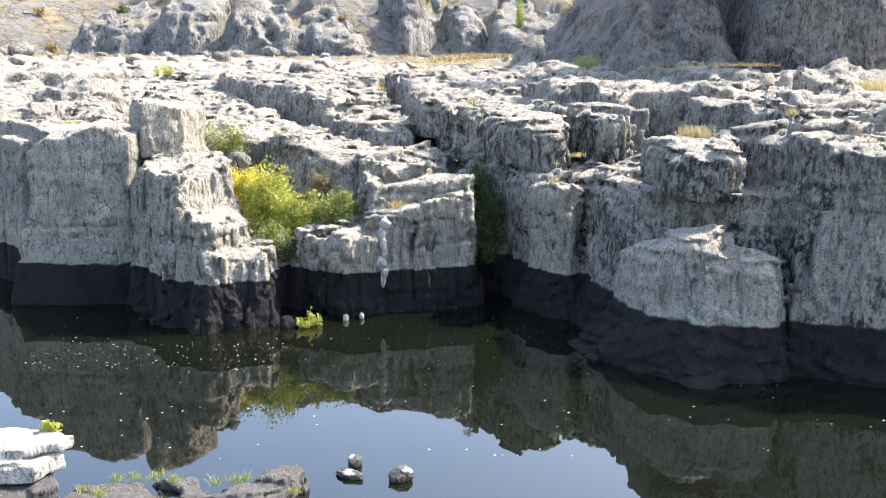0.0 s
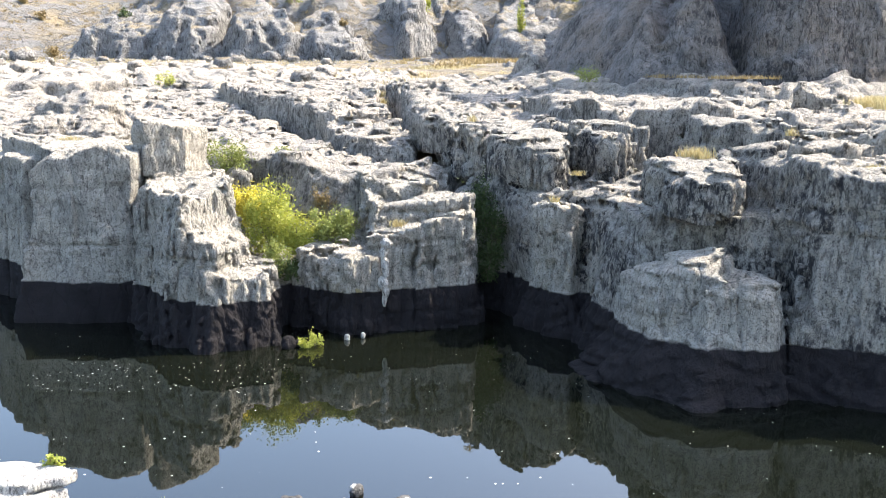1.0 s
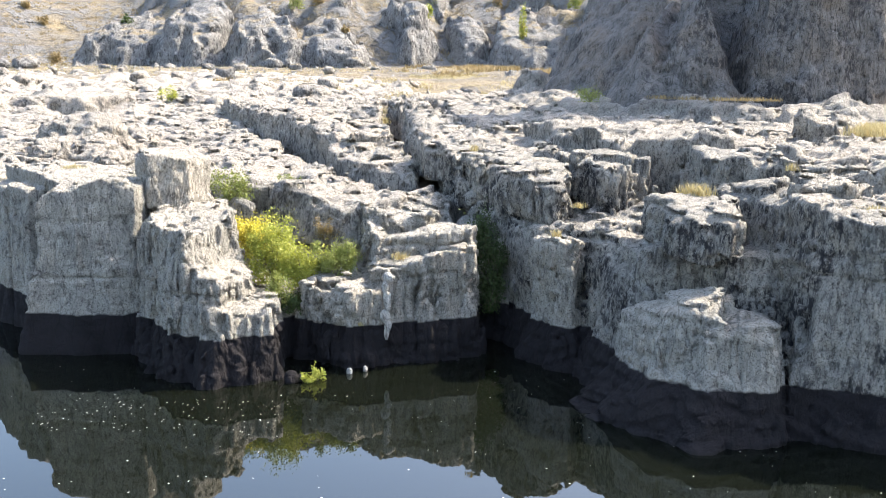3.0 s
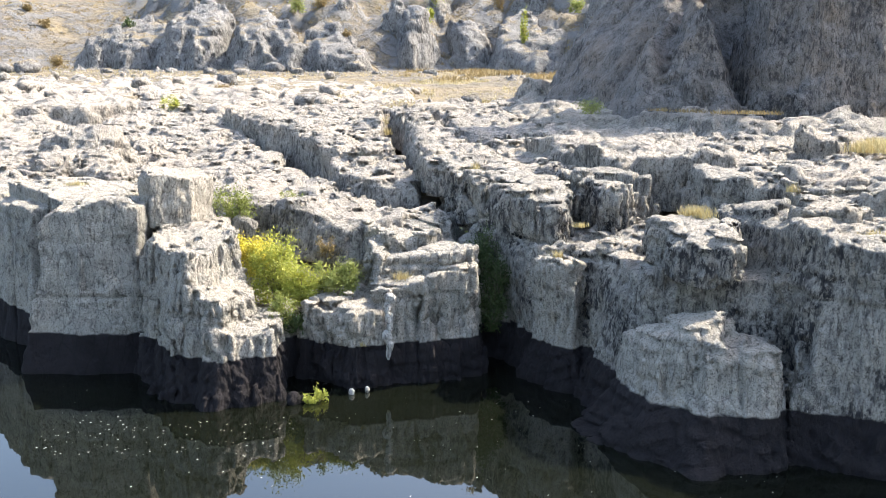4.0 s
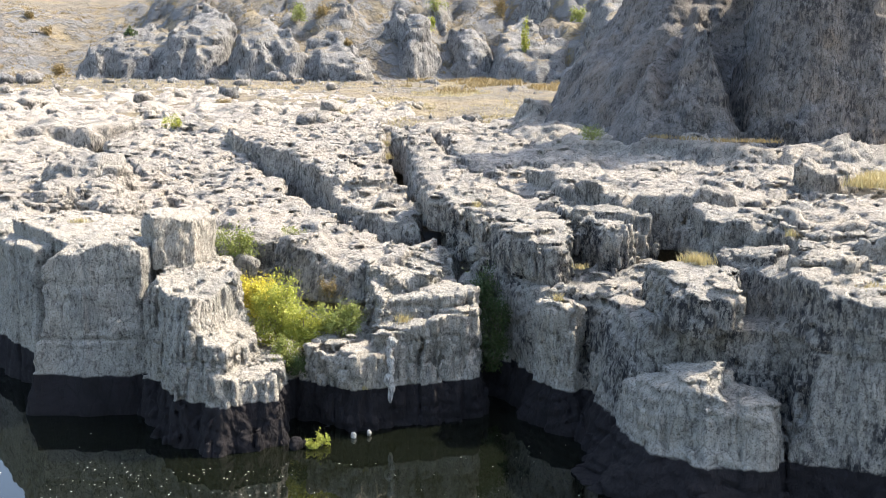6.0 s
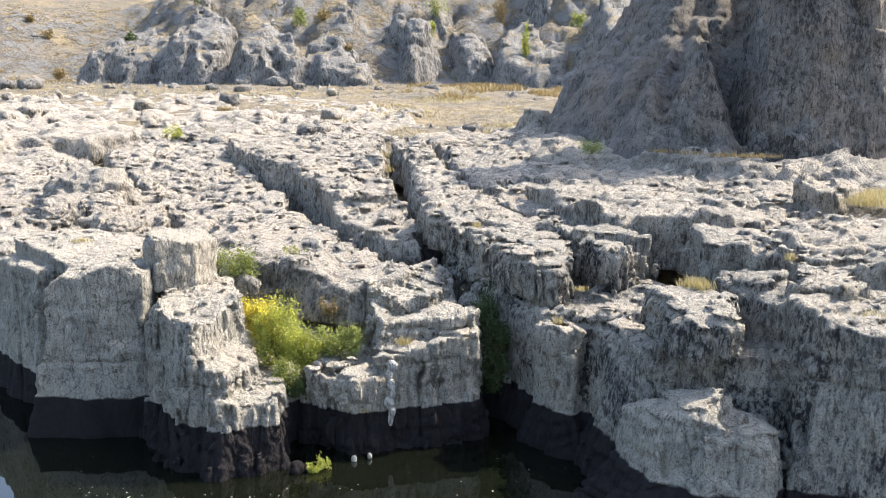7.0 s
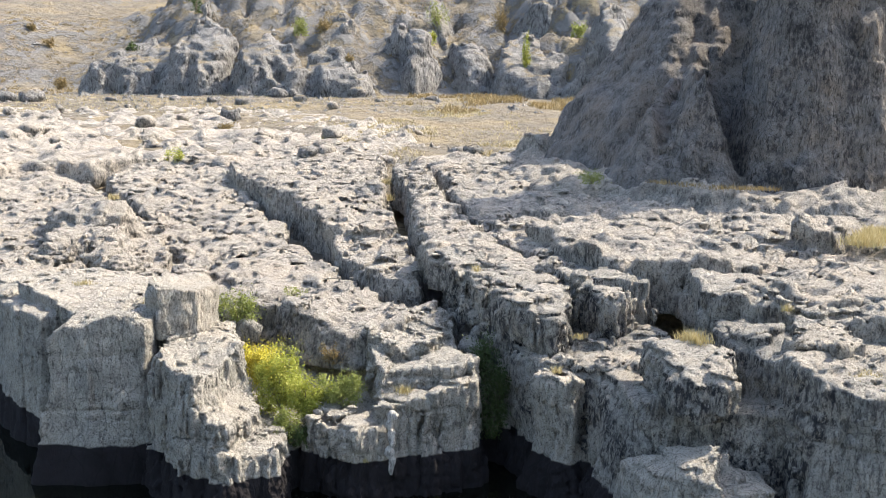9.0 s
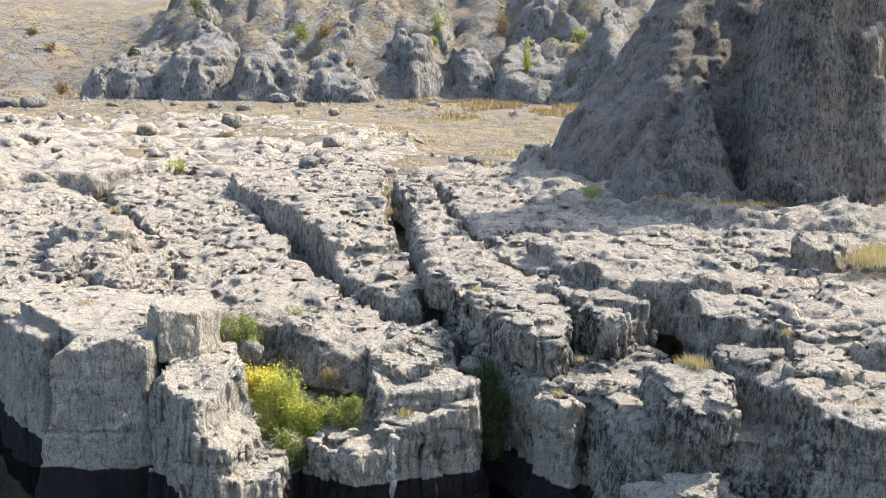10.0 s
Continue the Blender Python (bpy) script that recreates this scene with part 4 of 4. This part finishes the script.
rng = np.random.default_rng(12)
for k in range(18):
    y = rng.uniform(93, 160)
    x = -0.42 * y + rng.uniform(-0.10, 1.0) * 0.36 * y - 4
    s = rng.lognormal(-0.15, 0.35)
    stone("boulder", (x, y, float(land(np.array([x]), np.array([y]))[0]) + 0.55), (s * 1.2, s * 1.0, s * 0.75), ROCK_BACK, 81.0 + k * 1.3, "rounded grey boulder on the weathered rock flat", "boulder", group="boulders on the rock flat", sink=0.48)


# ---- plants ----
def tube(points, r0, r1, sides=5):
    p = np.array(points, float)
    n = len(p)
    d = np.gradient(p, axis=0)
    d /= np.linalg.norm(d, axis=1)[:, None] + 1e-9
    a = np.cross(d, (0.31, 0.87, 0.22))
    a /= np.linalg.norm(a, axis=1)[:, None]
    b = np.cross(d, a)
    r = np.linspace(r0, r1, n)[:, None]
    rings = [p + r * (math.cos(t) * a + math.sin(t) * b) for t in np.arange(sides) * 2 * math.pi / sides]
    v = np.stack(rings, 1).reshape(-1, 3)
    i = np.arange(n * sides).reshape(n, sides)
    f = np.stack([i[:-1], np.roll(i, -1, 1)[:-1], np.roll(i, -1, 1)[1:], i[1:]], -1).reshape(-1, 4)
    return v, f


def leaf_quads(rng, centres, length, width, up=0.3):
    n = len(centres)
    a = rng.normal(size=(n, 3)) + (0, 0, up)
    a /= np.linalg.norm(a, axis=1)[:, None]
    b = np.cross(a, rng.normal(size=(n, 3)))
    b /= np.linalg.norm(b, axis=1)[:, None]
    k = rng.uniform(0.6, 1.3, (n, 1))
    v = np.stack([centres - a * length / 2 * k, centres + b * width / 2 * k, centres + a * length / 2 * k, centres - b * width / 2 * k], 1).reshape(-1, 3)
    return v, np.arange(4 * n).reshape(n, 4)


def bush(place, size, leaf, leaves, length, seed, label, category="bush", stems=6, group="", name="bush", open_form=0.35):
    """A shrub: forked tapering stems and a crown of small leaves in uneven clumps."""
    rng = np.random.default_rng(seed)
    thing = new(name)
    thing.location = place
    sx, sy, sz = size
    clumps = []
    for k in range(stems):
        ang = 2 * math.pi * (k + rng.uniform(-0.3, 0.3)) / stems
        reach = rng.uniform(0.25, 0.95)
        tip = np.array([sx * reach * math.cos(ang), sy * reach * math.sin(ang), sz * rng.uniform(0.55, 1.0) * (1.1 - 0.45 * reach)])
        t = np.linspace(0, 1, 6)[:, None]
        line = tip * t ** np.array([[1.3, 1.3, 0.75]]) + rng.normal(size=(6, 3)) * 0.03 * sz * t
        v, f = tube(line, 0.018 * sz + 0.008, 0.004)
        mesh_object("stem", v, f, BARK, parent=thing)
        for q in range(5):
            at = line[rng.integers(2, 6)] + rng.normal(size=3) * (0.20 * sx, 0.20 * sy, 0.14 * sz)
            clumps.append((at, rng.uniform(0.10, 0.24)))
            if q < 2:
                v, f = tube(np.linspace(line[3], at, 4), 0.008 * sz, 0.003, 4)
                mesh_object("twig", v, f, BARK, parent=thing)
    share = rng.dirichlet(np.ones(len(clumps)) * 2.5)
    pts = [at + rng.normal(size=(max(4, int(leaves * w)), 3)) * np.array(size) * r * (0.8 + open_form) * 0.75 for (at, r), w in zip(clumps, share)]
    pts = np.concatenate(pts)
    pts[:, 2] = np.maximum(pts[:, 2], 0.03 * sz)
    v, f = leaf_quads(rng, pts, length, length * 0.45)
    mesh_object("crown", v, f, leaf, smooth=False, parent=thing)
    return tagged(thing, label, category, group)


bush((-7.6, 39.2, 3.2), (0.95, 0.7, 1.7), LEAF_YELLOW, 6500, 0.12, 1, "yellow autumn shrub growing in the rock gully", stems=9, open_form=0.15)
bush((-6.7, 38.0, 2.4), (1.1, 0.9, 2.0), LEAF_BRIGHT, 7000, 0.11, 2, "bright green leafy shrub filling the rock gully", stems=8)
bush((-5.6, 37.6, 2.5), (1.1, 0.8, 1.6), LEAF_BRIGHT, 6500, 0.11, 3, "mixed green and ochre shrub in the rock gully", stems=8)
bush((-4.2, 37.6, 2.9), (1.0, 0.7, 1.2), LEAF_GREEN, 5500, 0.10, 4, "dense green shrub beside the grey outcrop", stems=7)
bush((-6.3, 36.4, 2.0), (0.7, 0.6, 1.2), LEAF_GREEN, 2400, 0.11, 5, "low green shrub at the gully mouth", stems=6)
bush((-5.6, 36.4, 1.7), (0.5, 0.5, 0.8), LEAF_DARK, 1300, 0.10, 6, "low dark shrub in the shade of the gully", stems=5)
bush((-9.0, 41.8, 4.9), (1.0, 0.65, 1.7), LEAF_GREEN, 2600, 0.11, 7, "grey-green shrub behind the perched boulder", stems=7)
bush((-4.9, 39.9, 3.9), (0.6, 0.4, 0.8), LEAF_OCHRE, 900, 0.09, 8, "half-dry ochre shrub against the rock", stems=6)
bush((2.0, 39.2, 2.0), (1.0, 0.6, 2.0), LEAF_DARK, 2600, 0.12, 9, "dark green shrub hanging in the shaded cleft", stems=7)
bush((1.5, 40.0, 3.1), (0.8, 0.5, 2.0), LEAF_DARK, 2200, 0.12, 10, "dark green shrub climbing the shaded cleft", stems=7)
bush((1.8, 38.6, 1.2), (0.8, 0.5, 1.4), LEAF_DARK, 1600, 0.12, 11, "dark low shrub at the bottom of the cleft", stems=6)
bush((-4.8, 33.3, -0.02), (0.28, 0.22, 0.36), LEAF_BRIGHT, 420, 0.10, 12, "small leafy plant at the waterline", "plant", stems=5, name="water_plant")
bush((-4.45, 33.55, -0.02), (0.26, 0.2, 0.48), LEAF_BRIGHT, 420, 0.10, 13, "upright leafy plant at the waterline", "plant", stems=5, name="water_plant")
bush((-7.7, 18.55, 1.82), (0.26, 0.16, 0.24), LEAF_BRIGHT, 380, 0.09, 14, "bright green plant growing on the pale ledge", "plant", stems=7, name="ledge_plant")
bush((-7.2, 45.2, 5.5), (0.5, 0.4, 0.5), LEAF_GREEN, 400, 0.08, 15, "small green shrub in a rock crack", stems=5)
bush((-23.9, 87.5, 7.4), (1.0, 0.8, 1.5), LEAF_BRIGHT, 700, 0.16, 16, "bright green shrub in a far rock crack", stems=6)
bush((-26.6, 120, 8.1), (1.6, 1.2, 1.0), LEAF_OCHRE, 700, 0.20, 17, "straw-green low shrub on the plain", stems=6)
bush((9.2, 64.2, 8.6), (1.3, 0.6, 0.9), LEAF_GREEN, 900, 0.12, 18, "low green shrub at the foot of the dark hill", stems=6)
for k, (x, y, z, w, h, leaf, lab) in enumerate([
        (14.8, 197.3, 14.0, 1.6, 5.5, LEAF_BRIGHT, "slender bright green tree on the far hillside"),
        (-2.8, 217.8, 23.1, 4.5, 6.5, LEAF_GREEN, "spreading green tree among the far rocks"),
        (-3.8, 207.6, 19.5, 2.6, 3.2, LEAF_BRIGHT, "yellow-green shrub among the far rocks"),
        (-30.5, 208.5, 21.4, 4.2, 3.4, LEAF_GREEN, "green shrub on the far outcrop"),
        (-26.0, 209.0, 22.0, 3.2, 3.0, LEAF_OCHRE, "half-dry shrub on the far outcrop"),
        (11.3, 221.0, 22.4, 3.4, 5.0, LEAF_OCHRE, "half-dry tree on the far hillside"),
        (-54.9, 220.7, 26.4, 4.5, 6.0, LEAF_DARK, "dark green tree at the head of the far slope"),
        (24.1, 191.0, 21.0, 3.4, 3.0, LEAF_GREEN, "green shrub on the far slope"),
        (-19.4, 195.4, 16.0, 1.8, 1.6, LEAF_OCHRE, "dry shrub on the far outcrop"),
        (-65.0, 208.4, 17.3, 2.6, 2.2, LEAF_DARK, "dark shrub on the dry far slope"),
        (-85.0, 220.0, 9.8, 3.4, 2.4, LEAF_OCHRE, "straw-coloured shrub at the foot of the slope"),
        (-107.7, 262.0, 23.6, 2.6, 2.0, LEAF_OCHRE, "straw-coloured shrub on the dry far slope"),
        (-101.3, 256.5, 19.3, 2.6, 2.4, LEAF_OCHRE, "straw-coloured shrub on the dry far slope")]):
    bush((x, y, z), (w * 0.5, w * 0.5, h), leaf, 900, 0.42, 40 + k, lab, "tree" if "tree" in lab else "bush", stems=7, group="far shrubs", name="tree" if "tree" in lab else "bush")


def grass_blades(rng, roots, height, width, spread):
    """Bent blades, each of two quads, standing on the given roots."""
    n = len(roots)
    ang = rng.uniform(0, 2 * math.pi, n)
    side = np.stack([np.cos(ang), np.sin(ang), 0 * ang], 1) * width / 2
    lean = np.stack([rng.normal(size=n), rng.normal(size=n), 0 * ang], 1) * spread
    h = height * rng.uniform(0.5, 1.15, n)[:, None] * np.array([[0, 0, 1]])
    mid, top = roots + 0.55 * h + 0.35 * lean, roots + h * 0.95 + lean
    v = np.stack([roots - side, roots + side, mid + side * 0.8, mid - side * 0.8, top + side * 0.15, top - side * 0.15], 1).reshape(-1, 3)
    i = np.arange(n)[:, None] * 6
    return v, np.concatenate([i + (0, 1, 2, 3), i + (3, 2, 4, 5)])


def tuft(place, radius, height, blades, seed, label, leaf=None, width=0.022, name="grass_tuft", group="dry grass tufts"):
    rng = np.random.default_rng(seed)
    r = rng.normal(size=(blades, 3)) * (radius * 0.5, radius * 0.5, 0.0)
    v, f = grass_blades(rng, r, height, width, height * 0.35)
    ob = mesh_object(name, v, f, leaf or LEAF_DRY, smooth=False)
    ob.location = place
    return tagged(ob, label, "grass", group, "stuff")


DRY = "tuft of dry straw-coloured grass in a rock hollow"
for k, (x, y, z, r, h, n) in enumerate([(8.7, 34.2, 6.6, 0.45, 0.42, 260), (8.4, 34.5, 6.5, 0.3, 0.35, 120), (1.25, 42.7, 7.3, 0.2, 0.3, 60), (-1.7, 36.9, 3.7, 0.3, 0.3, 110), (4.1, 36.4, 4.7, 0.2, 0.3, 60),
                                        (12.6, 36.2, 7.25, 0.2, 0.3, 60), (-13.0, 41.0, 6.1, 0.25, 0.3, 90), (-12.8, 43.0, 6.0, 0.35, 0.3, 120), (-16.5, 44.0, 6.3, 0.5, 0.15, 160), (5.2, 38.5, 5.5, 0.3, 0.2, 90),
                                        (13.0, 30.2, 6.7, 0.6, 0.12, 160), (-3.1, 35.2, 1.55, 0.12, 0.16, 40), (-4.2, 68.2, 6.9, 0.4, 0.5, 120), (-4.7, 75.0, 7.2, 0.5, 0.5, 140), (-20.2, 62.5, 5.9, 0.5, 0.4, 120), (-25.3, 74.7, 5.9, 0.5, 0.5, 120)]):
    tuft((x, y, z), r, h, n, 100 + k, DRY)
for k, (x, y) in enumerate([(21.2, 49.2), (20.6, 48.2), (21.8, 50.0), (20.0, 47.4), (22.3, 48.6)]):
    tuft((x, y, 7.75), 0.9, 0.55, 420, 130 + k, "thick clump of pale dry grass on the plateau", width=0.03)
for k, (x, y, r) in enumerate([(14.6, 61.0, 1.0), (16.2, 59.8, 1.1), (17.6, 59.4, 0.9), (13.2, 62.2, 0.7), (18.8, 59.2, 0.8)]):
    tuft((x, y, 8.92), r, 0.24, 110, 140 + k, "brown dry grass at the foot of the dark hill", LEAF_OCHRE, 0.035)
for k, (x, y, z) in enumerate([(-6.95, 20.05, 0.2), (-6.6, 20.15, 0.2), (-6.15, 20.1, 0.2), (-6.05, 20.3, 0.2), (-5.7, 20.05, 0.2), (-4.75, 19.9, 0.2), (-4.4, 20.0, 0.2), (-4.2, 20.15, 0.2), (-3.05, 19.6, 0.15), (-7.4, 19.3, 0.3), (-7.0, 19.2, 0.25)]):
    tuft((x, y, z), 0.13, 0.19, 50, 160 + k, "small green shore plant between dark rocks", LEAF_GREEN, 0.014, "shore_plant", "shore plants")

rng = np.random.default_rng(5)


def on_land(x, y):
    return np.stack([x, y, land(x, y) - 0.03], 1)


# straw and scrub over the plain and the slope
n = 9000
x = rng.uniform(-100, 22, n)
y = rng.uniform(105, 200, n)
keep = fbm(x * 0.06, y * 0.06, 0 * x + 9, 3) + 0.5 * (y > 150) > 0.25
v, f = grass_blades(rng, on_land(x[keep], y[keep]), 0.40, 0.08, 0.25)
tagged(mesh_object("dry_grass", v, f, LEAF_DRY, smooth=False), "sparse straw-coloured grass over the sandy plain", "grass", kind="stuff")
n = 7000
x, y = rng.uniform(-14, 9, n), rng.uniform(86, 155, n)
keep = fbm(x * 0.10, y * 0.06, 0 * x + 2, 3) > 0.05
v, f = grass_blades(rng, on_land(x[keep], y[keep]), 0.45, 0.08, 0.3)
tagged(mesh_object("dry_grass", v, f, LEAF_DRY, smooth=False), "patches of yellow dry grass on the sandy ground", "grass", kind="stuff")
n = 9000
x, y = rng.uniform(-8, 24, n), rng.uniform(148, 196, n)
keep = fbm(x * 0.12, y * 0.08, 0 * x + 4, 3) > -0.2 + 0.9 * ease(6, -9, x) + 0.5 * ease(162, 148, y)
v, f = grass_blades(rng, on_land(x[keep], y[keep]), 0.95, 0.12, 0.6)
tagged(mesh_object("dry_scrub", v, f, LEAF_OCHRE, smooth=False), "band of orange-brown dry scrub before the hill", "scrub", kind="stuff")
n = 1000
x, y = rng.uniform(-150, 30, n), rng.uniform(200, 300, n)
roots = np.repeat(on_land(x, y), 16, 0) + rng.normal(size=(n * 16, 3)) * (0.45, 0.45, 0.0)
v, f = grass_blades(rng, roots, 0.7, 0.09, 0.45)
tagged(mesh_object("hill_scrub", v, f, LEAF_OCHRE, smooth=False), "scattered dry tussocks over the far slope", "scrub", kind="stuff")


def rubble(name, x, y, size, mat, label):
    """Many small angular stones as one mesh."""
    base = np.array([(1, 0, 0), (-1, 0, 0), (0, 1, 0), (0, -1, 0), (0, 0, 1), (0, 0, -1)], float)
    tri = np.array([(0, 2, 4), (2, 1, 4), (1, 3, 4), (3, 0, 4), (2, 0, 5), (1, 2, 5), (3, 1, 5), (0, 3, 5)])
    m = len(x)
    s = size * rng.lognormal(0, 0.5, (m, 1, 1))
    v = on_land(x, y)[:, None, :] + base[None] * s * rng.uniform(0.6, 1.3, (m, 6, 1)) * (1.1, 1.0, 0.9)
    f = (np.arange(m)[:, None, None] * 6 + tri[None]).reshape(-1, 3)
    return tagged(mesh_object(name, v.reshape(-1, 3), f, mat, smooth=False), label, "stones", kind="stuff")


rubble("rubble", rng.uniform(-105, 14, 700), rng.uniform(150, 198, 700), 0.28, ROCK_FAR, "small stones strewn over the sandy plain")
rubble("hill_rubble", rng.uniform(-140, 20, 500), rng.uniform(198, 290, 500), 0.4, ROCK_FAR, "grey stones strewn over the far slope")

# specks of foam and seeds adrift
n = 330
x, y = rng.uniform(-15, 15, n), rng.uniform(21.5, 35, n)
x[:120], y[:120] = rng.uniform(-13, -5, 120), rng.uniform(28.5, 31.5, 120)
r = rng.uniform(0.012, 0.032, (n, 1))
corner = np.array([(1, 0.2), (0.3, 1), (-1, 0.1), (-0.2, -0.9)])
v = np.concatenate([np.stack([x, y], 1)[:, None] + corner[None] * r[:, None], np.full((n, 4, 1), 0.006)], 2).reshape(-1, 3)
speck_m, _, _, speck_b = material("foam")
speck_b.inputs["Base Color"].default_value, speck_b.inputs["Roughness"].default_value = (0.7, 0.68, 0.6, 1), 0.8
tagged(mesh_object("floating_specks", v, np.arange(4 * n).reshape(n, 4), speck_m, smooth=False), "pale specks drifting on the still water", "foam", kind="stuff")
